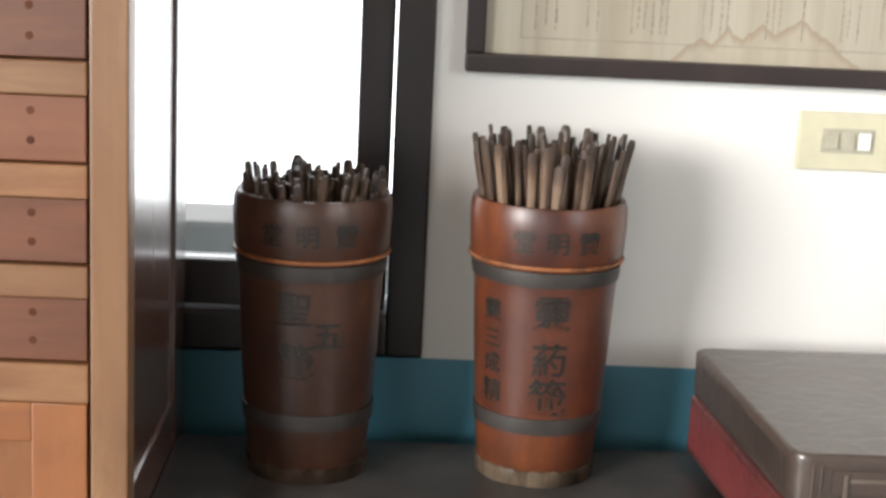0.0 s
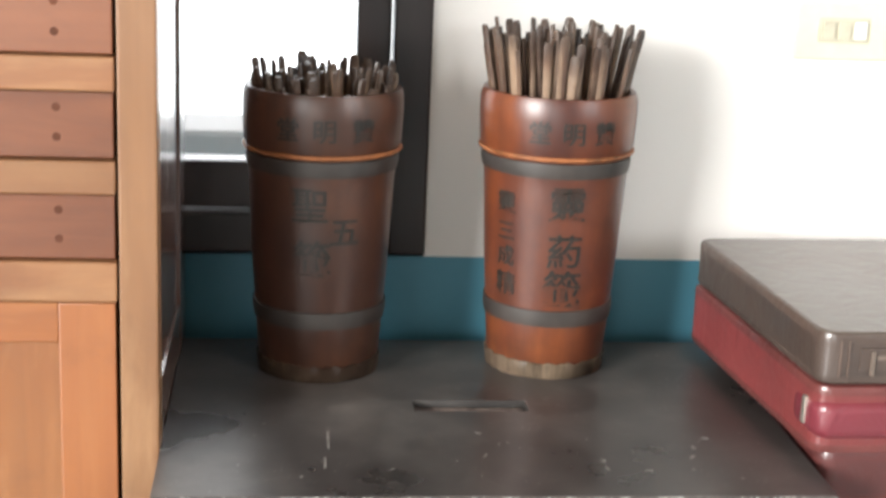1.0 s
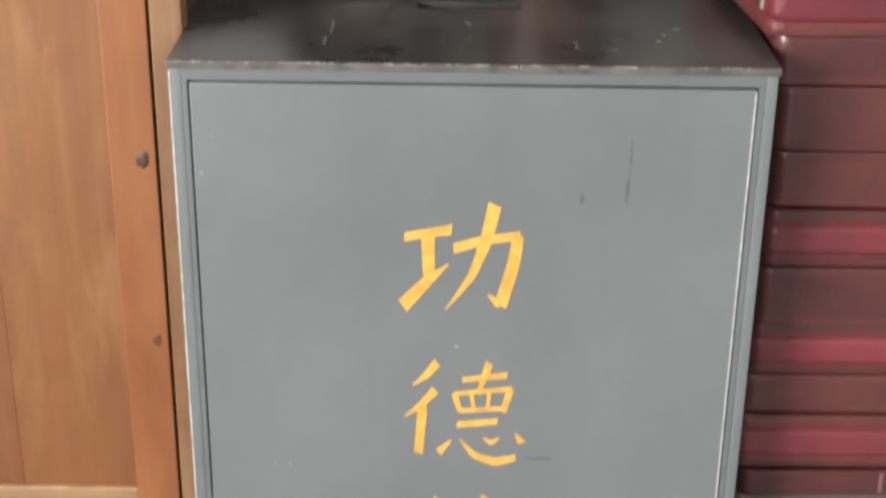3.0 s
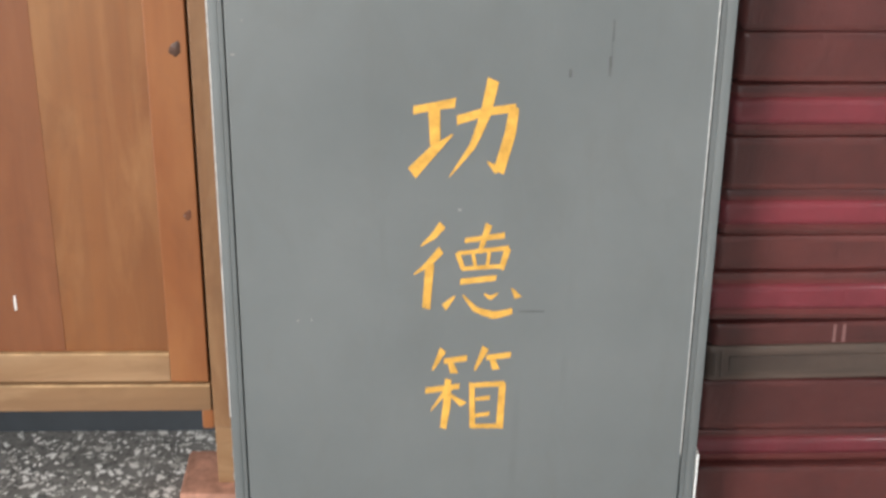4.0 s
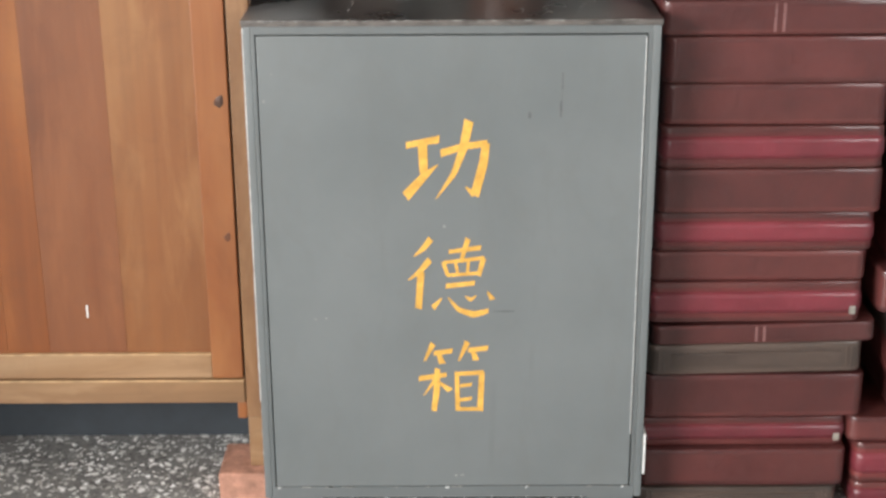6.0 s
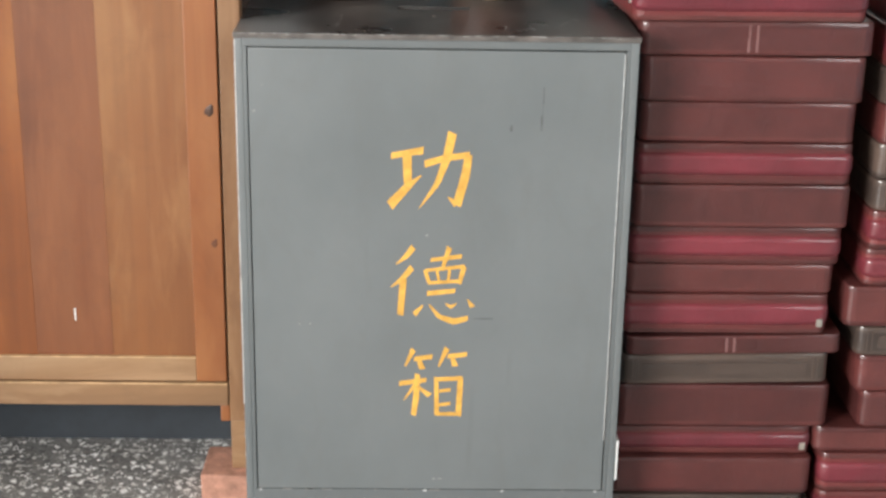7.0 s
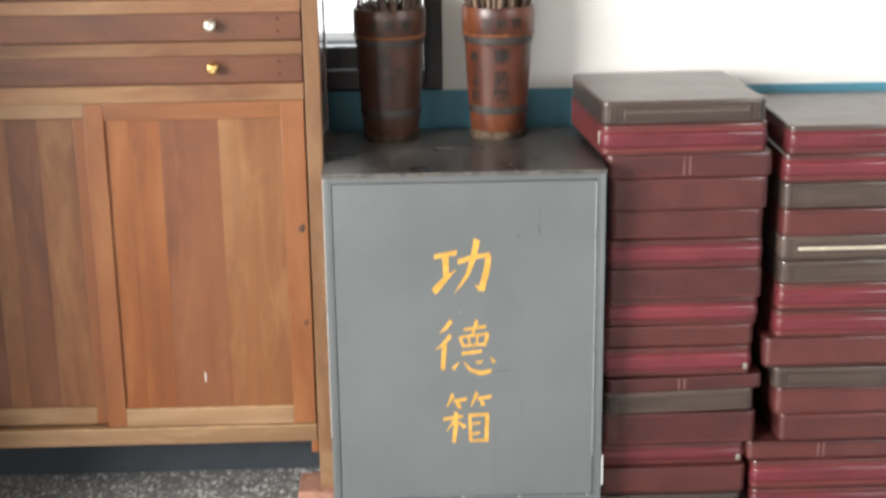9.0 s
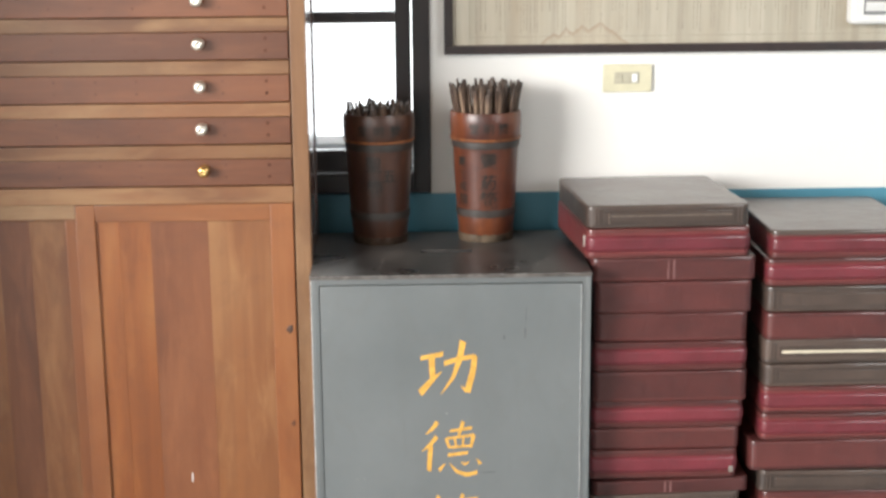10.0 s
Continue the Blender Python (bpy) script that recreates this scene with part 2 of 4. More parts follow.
M_WALL = plaster("white_plaster", (0.80, 0.785, 0.75), (0.66, 0.64, 0.60))
M_BLUE = plaster("blue_gloss_paint", (0.085, 0.27, 0.36), (0.07, 0.22, 0.30), 0.4)
# walls out of view, kept grey so that less light bounces
M_GREYWALL = plaster("low_bounce_plaster", (0.5, 0.49, 0.46), (0.38, 0.37, 0.34))
M_CEIL = wood("low_bounce_boards", (0.16, 0.10, 0.065), (0.22, 0.145, 0.095), (0.3, 0.2, 0.14), "x", 0.6, 0.0)
M_FLOOR = terrazzo()
M_FRAME = wood("dark_window_wood", (0.016, 0.009, 0.009), (0.026, 0.015, 0.014), (0.042, 0.026, 0.024), "z", 0.42, 0.16)
M_POST = wood("pale_cedar_upright", (0.170, 0.078, 0.034), (0.252, 0.128, 0.058), (0.335, 0.200, 0.102), "z", 0.4, vary=0.2)
M_RAIL = wood("pale_cedar_rail", (0.155, 0.060, 0.024), (0.245, 0.106, 0.042), (0.345, 0.200, 0.092), "x", 0.4)
M_PALE = wood("worn_bare_cedar", (0.215, 0.112, 0.050), (0.315, 0.180, 0.088), (0.420, 0.270, 0.150), "x", 0.5, 0.05, vary=0.12)
M_DRAWER = wood("red_cedar_drawer", (0.100, 0.034, 0.016), (0.155, 0.054, 0.024), (0.215, 0.080, 0.034), "x", 0.36, vary=0.18)
M_DOOR = wood("orange_cedar_stile", (0.170, 0.054, 0.017), (0.247, 0.085, 0.027), (0.310, 0.125, 0.044), "z", 0.38, vary=0.15)
M_DOORRAIL = wood("orange_cedar_rail", (0.171, 0.055, 0.016), (0.252, 0.090, 0.028), (0.341, 0.155, 0.058), "x", 0.38, vary=0.15)
M_BOARDS = [wood("orange_cedar_board", (0.178, 0.052, 0.014), (0.272, 0.086, 0.021), (0.335, 0.128, 0.037), "z", 0.36, vary=0.15),
            wood("red_cedar_board", (0.126, 0.041, 0.016), (0.192, 0.065, 0.025), (0.246, 0.094, 0.038), "z", 0.36, vary=0.15),
            wood("tan_cedar_board", (0.150, 0.052, 0.017), (0.228, 0.088, 0.030), (0.320, 0.160, 0.066), "z", 0.36, vary=0.15)]
M_SIDE = wood("dark_cedar_side", (0.075, 0.03, 0.02), (0.12, 0.05, 0.032), (0.17, 0.08, 0.05), "z", 0.2, 0.9)
M_SIDE.node_tree.nodes["Principled BSDF"].inputs["Coat Roughness"].default_value = 0.24
M_UNDERSHADE = plain("undershade_blue", (0.035, 0.042, 0.05), 0.7)
M_ENAMEL = painted_steel()
M_FRAMESTEEL = painted_steel("darker_grey_enamel", 0.87)
M_RUST = plain("rusty_brown_steel", (0.145, 0.112, 0.095), 0.6, vary=0.45, scale=70)
M_BARE_GLINT = plain("bare_steel_and_glint", (0.55, 0.55, 0.54), 0.35, 0.3, vary=0.3, scale=90)
M_TOP = worn_top()
M_EDGE = plain("browned_enamel", (0.105, 0.092, 0.083), 0.45, vary=0.45, scale=30)
M_YELLOW = plain("yellow_brush_paint", (0.67, 0.362, 0.066), 0.5, vary=0.24, scale=60)
M_DARK = plain("dark_gap", (0.012, 0.012, 0.012), 0.8)
M_RED = vinyl("red_vinyl", (0.190, 0.040, 0.039), (0.122, 0.030, 0.029))
M_MAROON = vinyl("maroon_vinyl", (0.130, 0.037, 0.033), (0.082, 0.027, 0.025))
M_TAUPE = vinyl("taupe_vinyl", (0.105, 0.076, 0.060), (0.07, 0.052, 0.042))
M_PINK = vinyl("crimson_band", (0.200, 0.034, 0.046), (0.115, 0.025, 0.030))
M_STAIN = plain("dark_drip", (0.098, 0.102, 0.100), 0.5, vary=0.4, scale=90)
M_KNOT = plain("dark_knot", (0.07, 0.034, 0.022), 0.5, vary=0.5, scale=120)
M_PLUG = plain("sunk_plug", (0.092, 0.036, 0.021), 0.85, vary=0.3)
M_PLUG.node_tree.nodes["Principled BSDF"].inputs["Specular IOR Level"].default_value = 0.15
M_SMUDGE = plain("filled_plug", (0.105, 0.040, 0.022), 0.7, vary=0.4, scale=120)
M_ZIP = plain("brown_zip", (0.125, 0.095, 0.075), 0.45, vary=0.3, scale=60)
M_BEAD = plain("worn_bead", (0.42, 0.27, 0.14), 0.5, vary=0.35, scale=40)
M_CREAM = plain("cream_page_edge", (0.62, 0.55, 0.42), 0.6)
M_METAL = plain("nickel", (0.74, 0.70, 0.62), 0.42, 1.0)
M_BRASS = plain("brass", (0.75, 0.5, 0.2), 0.25, 1.0)
M_CLEAR = plain("clear_tab_plastic", (0.20, 0.095, 0.09), 0.3, coat=0.4)
M_LACQ = lacquer("red_lacquered_bamboo", (0.050, 0.015, 0.010), (0.140, 0.038, 0.015), (0.265, 0.080, 0.024))
# same lacquer darkened: the cabinet's shade on the left bucket, put into colour
M_LACQ_SHADED = lacquer("shaded_lacquered_bamboo", (0.026, 0.012, 0.009), (0.062, 0.025, 0.014), (0.125, 0.045, 0.020))
M_HOOP = plain("dark_hoop", (0.036, 0.030, 0.026), 0.5, vary=0.3)
M_CANE = plain("orange_cane", (0.24, 0.085, 0.028), 0.5, vary=0.75, scale=45)
M_FOOT = lacquer("bare_bamboo_foot", (0.02, 0.014, 0.010), (0.17, 0.125, 0.085), (0.42, 0.33, 0.23), 150)
M_FOOT.node_tree.nodes["Principled BSDF"].inputs["Specular IOR Level"].default_value = 0.12
M_FOOT.node_tree.nodes["Principled BSDF"].inputs["Coat Weight"].default_value = 0.0
# bare foot again, darkened in colour for the shade round the left bucket
M_FOOT_SHADED = lacquer("shaded_bamboo_foot", (0.016, 0.011, 0.008), (0.055, 0.036, 0.024), (0.16, 0.115, 0.075), 150)
M_FOOT_SHADED.node_tree.nodes["Principled BSDF"].inputs["Specular IOR Level"].default_value = 0.12
M_FOOT_SHADED.node_tree.nodes["Principled BSDF"].inputs["Coat Weight"].default_value = 0.0
M_INK = plain("black_ink", (0.014, 0.013, 0.010), 0.5, vary=0.5, scale=150)
M_STICK = wood("bamboo_stick", (0.048, 0.025, 0.018), (0.145, 0.085, 0.055), (0.38, 0.275, 0.19), "z", 0.45, 0.1, vary=0.65)
_n = Nodes(M_STICK)
_tip = _n.math("MULTIPLY", _n.math("SUBTRACT", _n.xyz()[2], 0.93), 14.0)
_tip = _n.math("MINIMUM", _n.math("MAXIMUM", _tip, 0.0), 0.75)
_old = _n.b.inputs["Base Color"].links[0].from_socket
_n.colour(_n.mix(_tip, _old, (0.045, 0.028, 0.02)))
M_BRICK = plain("orange_brick", (0.42, 0.215, 0.15), 0.9, vary=0.38, scale=38)
M_IVORY = plain("ivory_plastic", (0.64, 0.60, 0.43), 0.35, vary=0.06)
M_SWITCH = plain("worn_switch", (0.46, 0.43, 0.33), 0.35)
M_WHITE = plain("white_plastic", (0.82, 0.82, 0.8), 0.35, vary=0.04)
M_CASING = plain("off_white_plastic", (0.70, 0.70, 0.68), 0.4, vary=0.06)
M_SLOT_SHADE = plain("slot_shade_grey", (0.20, 0.20, 0.20), 0.6)
M_PAPER = scroll_paper()
M_GREYINK = plain("faded_ink", (0.31, 0.275, 0.215), 0.7, vary=0.2)
M_PARAPET = plaster("rendered_parapet", (0.75, 0.72, 0.68), (0.5, 0.47, 0.44), 0.8, 0.7)
M_SCRATCH = plain("bare_scratch", (0.26, 0.25, 0.235), 0.5, vary=0.5, scale=120)

M_GLASS = material("window_glass", 0.02)
M_GLASS.node_tree.nodes["Principled BSDF"].inputs["Transmission Weight"].default_value = 1.0
M_GLASS.node_tree.nodes["Principled BSDF"].inputs["IOR"].default_value = 1.1

M_SKYCARD = bpy.data.materials.new("bright_sky")
M_SKYCARD.use_nodes = True
_em = M_SKYCARD.node_tree.nodes.new("ShaderNodeEmission")
_em.inputs["Color"].default_value = (0.95, 0.98, 1.0, 1)
_em.inputs["Strength"].default_value = 4.0
M_SKYCARD.node_tree.links.new(_em.outputs[0], M_SKYCARD.node_tree.nodes["Material Output"].inputs["Surface"])


# ---- building blocks ----
def block(bm, x0, x1, y0, y1, z0, z1, bevel=0.0, segments=2):
    """A box with softened edges, added to bm."""
    b = bmesh.new()
    bmesh.ops.create_cube(b, size=1.0)
    bmesh.ops.scale(b, vec=(x1 - x0, y1 - y0, z1 - z0), verts=b.verts)
    bmesh.ops.translate(b, vec=((x0 + x1) / 2, (y0 + y1) / 2, (z0 + z1) / 2), verts=b.verts)
    if bevel:
        bmesh.ops.bevel(b, geom=b.edges[:], offset=bevel, segments=segments, profile=0.6, affect="EDGES", clamp_overlap=True)
    me = bpy.data.meshes.new("tmp")
    b.to_mesh(me)
    b.free()
    bm.from_mesh(me)
    bpy.data.meshes.remove(me)
    return bm


def solid(*dims, bevel=0.0, segments=2):
    return block(bmesh.new(), *dims, bevel=bevel, segments=segments)


def mesh_of(name, bm, mat, smooth=True):
    me = bpy.data.meshes.new(name)
    bmesh.ops.recalc_face_normals(bm, faces=bm.faces)
    bm.to_mesh(me)
    bm.free()
    me.materials.append(mat)
    if smooth:
        me.shade_smooth()
        me.set_sharp_from_angle(angle=radians(35))
        # broad level faces stay level, only the softened edges are round
        total = sum(p.area for p in me.polygons)
        for p in me.polygons:
            if p.area > 0.03 * total and max(abs(c) for c in p.normal) > 0.9995:
                p.use_smooth = False
    return me


def part(name, bm, mat, parent=None, label="", smooth=True):
    """One mesh object, under a thing or a part, in the parent's coordinates."""
    ob = new(name, mesh_of(name, bm, mat, smooth))
    if parent:
        ob.parent = parent
    if label:
        tagged(ob, label)
    return ob


def thing(name, m, label, category, group="", kind=""):
    ob = new(name)
    ob.matrix_world = m
    ob.empty_display_size = 0.05
    return tagged(ob, label, category, group, kind)


def structure(name, bm, mat, label, category):
    return tagged(part(name, bm, mat), label, category, kind="structure")


def lathe(profile, segments=48):
    """Turn (radius, height) pairs about the z axis."""
    bm = bmesh.new()
    rings = []
    for r, z in profile:
        rings.append([bm.verts.new((r * math.cos(2 * math.pi * i / segments), r * math.sin(2 * math.pi * i / segments), z)) for i in range(segments)])
    for a, b in zip(rings, rings[1:]):
        for i in range(segments):
            j = (i + 1) % segments
            bm.faces.new((a[i], a[j], b[j], b[i]))
    if profile[0][0] > 1e-4:
        bm.faces.new(rings[0][::-1])
    if profile[-1][0] > 1e-4:
        bm.faces.new(rings[-1])
    return bm


# ---- the room ----
WALL_Y = 0.483      # face of the wall behind the things
DADO = 0.902        # top of the blue paint
TOP = 3.5
FLOOR = -0.010      # the terrazzo
LEFT, RIGHT, BACK = -5.2, 3.1, -6.0
T = 0.18            # wall thickness

structure("floor", solid(LEFT - T, RIGHT + T, BACK - T, WALL_Y + T, FLOOR - 0.12, FLOOR), M_FLOOR, "polished grey terrazzo floor with pale stone chips", "floor")
# ceiling out of view; its dark colour holds down the bounced light
structure("ceiling", solid(LEFT - T, RIGHT + T, BACK - T, WALL_Y + T, TOP, TOP + 0.12), M_CEIL, "unseen wooden ceiling, coloured dark to cut bounced light", "ceiling")

# window opening in the wall behind the cabinet
WX0, WX1, WZ0, WZ1 = -1.02, -0.0315, 0.906, 2.10
bm = bmesh.new()
block(bm, WX1, RIGHT, WALL_Y, WALL_Y + T, DADO, TOP)
block(bm, LEFT, WX0, WALL_Y, WALL_Y + T, DADO, TOP)
block(bm, WX0, WX1, WALL_Y, WALL_Y + T, WZ1, TOP)
structure("wall_north", bm, M_WALL, "white painted plaster wall above a blue dado", "wall")
structure("dado_north", solid(LEFT, RIGHT, WALL_Y - 0.002, WALL_Y + T, FLOOR, DADO), M_BLUE, "blue painted lower part of the wall", "wall")


def side_wall(name, x0, x1, y0, y1, hole):
    """A wall with an opening; hole: (from, to, sill, head) along its length."""
    along_y = (y1 - y0) > (x1 - x0)
    a0, a1 = (y0, y1) if along_y else (x0, x1)
    h0, h1, s, h = hole
    upper, lower = bmesh.new(), bmesh.new()

    def slab(bm, a, b, z0, z1):
        if along_y:
            block(bm, x0, x1, a, b, z0, z1)
        else:
            block(bm, a, b, y0, y1, z0, z1)

    for bm, z0, z1 in ((upper, DADO, TOP), (lower, FLOOR, DADO)):
        slab(bm, a0, h0, z0, z1)
        slab(bm, h1, a1, z0, z1)
    slab(upper, h0, h1, h, TOP)
    if s > 0:
        slab(lower, h0, h1, FLOOR, min(s, DADO))
    if s > DADO:
        slab(upper, h0, h1, DADO, s)
    structure(name, upper, M_GREYWALL, "unseen plaster wall of the room, kept grey to cut bounced light", "wall")
    structure(name.replace("wall", "dado"), lower, M_BLUE, "blue painted lower part of the wall", "wall")


side_wall("wall_west", LEFT - T, LEFT, BACK, WALL_Y + T, (-5.9, -2.9, 0.90, 3.4))
side_wall("wall_south", LEFT, RIGHT, BACK - T, BACK, (-2.4, -0.6, 0.0, 2.5))
side_wall("wall_east", RIGHT, RIGHT + T, BACK, WALL_Y + T, (-4.5, -2.7, 1.25, 3.15))

# unseen wall, added to shade the left of the cabinet and floor
structure("shade_wall", solid(-1.52, -1.36, -0.47, WALL_Y - 0.003, FLOOR, TOP), M_GREYWALL, "plain grey plaster wall added out of view to shade the cabinet's left", "wall")

# dark wooden window: outer frame, one sash with a glazing bar, glass
win = tagged(thing("window_1", pose(0, 0, 0), "dark brown wooden window with clear panes against bright sky", "window"), kind="structure")
Y0 = WALL_Y - 0.012
part("frame_jamb", solid(-0.0735, WX1, Y0, WALL_Y + 0.10, WZ0, WZ1, bevel=0.003), M_FRAME, win)
part("frame_jamb", solid(WX0, WX0 + 0.042, Y0, WALL_Y + 0.10, WZ0, WZ1, bevel=0.003), M_FRAME, win)
part("frame_sill", solid(WX0 + 0.042, -0.0735, Y0, WALL_Y + 0.10, WZ0, 0.9525, bevel=0.004), M_FRAME, win)
part("frame_head", solid(WX0 + 0.042, -0.0735, Y0, WALL_Y + 0.10, WZ1 - 0.045, WZ1, bevel=0.003), M_FRAME, win)
part("sash_stile", solid(-0.1145, -0.0765, WALL_Y + 0.004, WALL_Y + 0.045, 0.9555, WZ1 - 0.047, bevel=0.003), M_FRAME, win)
part("sash_stile", solid(-0.53, -0.49, WALL_Y + 0.004, WALL_Y + 0.045, 0.9555, WZ1 - 0.047, bevel=0.003), M_FRAME, win)
part("sash_rail", solid(-0.49, -0.1145, WALL_Y + 0.004, WALL_Y + 0.045, 0.9555, 1.009, bevel=0.003), M_FRAME, win)
part("glazing_bar", solid(-0.49, -0.1145, WALL_Y + 0.006, WALL_Y + 0.042, 1.3127, 1.3395, bevel=0.003), M_FRAME, win)
part("sash_rail", solid(-0.49, -0.1145, WALL_Y + 0.004, WALL_Y + 0.045, 2.01, WZ1 - 0.047, bevel=0.003), M_FRAME, win)
part("sash_stile", solid(-0.974, -0.935, WALL_Y + 0.048, WALL_Y + 0.085, 0.9555, WZ1 - 0.047, bevel=0.003), M_FRAME, win)
part("sash_rail", solid(-0.935, -0.53, WALL_Y + 0.048, WALL_Y + 0.085, 0.9555, 1.009, bevel=0.003), M_FRAME, win)
for z0, z1 in ((1.009, 1.3127), (1.3395, 2.01)):
    pane = part("pane", solid(-0.49, -0.1145, WALL_Y + 0.022, WALL_Y + 0.026, z0, z1), M_GLASS, win, smooth=False)
    pane.visible_shadow = False

# outside: a low rendered wall below the bright sky
structure("parapet", solid(-2.6, 1.2, 1.05, 1.2, -0.1, 0.937, bevel=0.01), M_PARAPET, "weathered rendered parapet outside the window", "wall")
structure("ground", solid(-40, 40, WALL_Y + T, 40, -0.25, -0.13), M_PARAPET, "pale outdoor ground beyond the wall", "ground")
structure("backdrop", solid(-7, 5, 6.0, 6.05, -0.1, 7.0), M_SKYCARD, "overcast bright sky outside the window", "sky")


# ---- cedar cabinet ----
CX1, CY = -0.302, 0.0995          # right side and front of the cabinet
CX0 = -1.32
CBACK = 0.458
cab = thing("cabinet", pose(0, 0, 0), "tall varnished cedar cabinet with drawers above sliding doors", "cabinet")
BOT, HEAD = 0.168, 1.86
part("side_panel", solid(CX1 - 0.024, CX1 - 0.004, CY + 0.03, CBACK - 0.01, 0.18, HEAD - 0.02), M_SIDE, cab, "dark reddish glossy side panel")
part("side_panel", solid(CX0 + 0.004, CX0 + 0.024, CY + 0.03, CBACK - 0.01, 0.18, HEAD - 0.02), M_SIDE, cab)
part("rear_post", solid(CX1 - 0.035, CX1, CBACK - 0.075, CBACK, FLOOR, HEAD, bevel=0.003), M_SIDE, cab)
part("rear_post", solid(CX0, CX0 + 0.035, CBACK - 0.075, CBACK, FLOOR, HEAD, bevel=0.003), M_SIDE, cab)
part("side_rail", solid(CX1 - 0.030, CX1 - 0.001, CY + 0.034, CBACK - 0.075, 0.80, 0.872, bevel=0.003), M_SIDE, cab)
part("side_rail", solid(CX1 - 0.030, CX1 - 0.001, CY + 0.034, CBACK - 0.075, 0.168, 0.23, bevel=0.003), M_SIDE, cab)
part("back_panel", solid(CX0 + 0.03, CX1 - 0.03, CBACK - 0.01, CBACK - 0.002, BOT, HEAD - 0.02), M_SIDE, cab)
part("bottom_panel", solid(CX0 + 0.03, CX1 - 0.03, CY + 0.04, CBACK - 0.012, BOT + 0.008, BOT + 0.026), M_SIDE, cab)
part("top_panel", solid(CX0 - 0.02, CX1 + 0.006, CY - 0.015, CBACK + 0.004, HEAD, HEAD + 0.025, bevel=0.004), M_RAIL, cab)
# added board whose dark colour stands for the shade under the cabinet
part("kick_board", solid(CX0 + 0.036, CX1 - 0.036, 0.335, 0.347, FLOOR, BOT + 0.006), M_UNDERSHADE, cab, "board added at the back under the cabinet, coloured dark for the shade there")
part("post", solid(CX1 - 0.034, CX1, CY, CY + 0.034, 0.142, HEAD, bevel=0.0025), M_POST, cab, "pale worn cedar corner post")
part("foot", solid(CX1 - 0.033, CX1 - 0.001, CY + 0.001, CY + 0.034, 0.052, 0.142, bevel=0.002), M_PALE, cab, "narrow cut-back foot of the post")
part("foot_bracket", solid(CX1 - 0.050, CX1 - 0.034, CY + 0.004, CY + 0.03, 0.138, BOT, bevel=0.003), M_DOOR, cab)
part("post", solid(CX0, CX0 + 0.034, CY, CY + 0.034, FLOOR, HEAD, bevel=0.0025), M_POST, cab)

# drawers and the rails between them
XL, XR = CX0 + 0.036, CX1 - 0.036
PITCH, FIRST, DEEP = 0.0905, 0.997, 0.0595
for i in range(9):
    z = FIRST + PITCH * i
    drawer = part("drawer", solid(XL + 0.002, XR - 0.0015, CY + 0.006, CY + 0.22, z + 0.0015, z + DEEP, bevel=0.0015), M_DRAWER, cab, "reddish cedar drawer front")
    part("rail", solid(XL, XR, CY + 0.001, CY + 0.03, z + DEEP + 0.001, z + PITCH, bevel=0.002), M_RAIL, cab, "pale cedar rail")
    for px in (-0.388, -0.482, -0.665, -0.752, -0.840):
        for dz in (0.020, 0.046):
            size = 1.0 if px > -0.4 else 0.8
            plug = lathe([(0.0, 0.0), (0.0042 * size, 0.0), (0.0036 * size, 0.0003), (0.0, 0.0004)], 12)
            bmesh.ops.transform(plug, matrix=pose(px, CY + 0.0062, z + dz, 90), verts=plug.verts)
            part("screw_plug", plug, M_PLUG if px > -0.4 else M_SMUDGE, drawer)
    knob = lathe([(0.0, 0.0), (0.0115, 0.0), (0.0115, 0.0015), (0.0065, 0.003), (0.0055, 0.009), (0.0085, 0.0115), (0.0118, 0.0145), (0.0134, 0.0185), (0.0130, 0.0225), (0.0110, 0.0258), (0.0080, 0.0276), (0.0050, 0.0282), (0.0036, 0.0276), (0.0030, 0.0255), (0.0, 0.0250)], 32)
    bmesh.ops.transform(knob, matrix=pose(-0.528, CY + 0.0062, z + 0.036, 90), verts=knob.verts)
    part("knob", knob, M_BRASS if i == 0 else M_METAL, drawer, "brass knob" if i == 0 else "dull nickel knob")
part("rail", solid(XL, XR, CY + 0.001, CY + 0.03, 0.960, FIRST, bevel=0.002), M_RAIL, cab)
part("rail", solid(XL, XR, CY + 0.001, CY + 0.03, BOT, 0.2085, bevel=0.002), M_PALE, cab, "pale worn bottom rail")


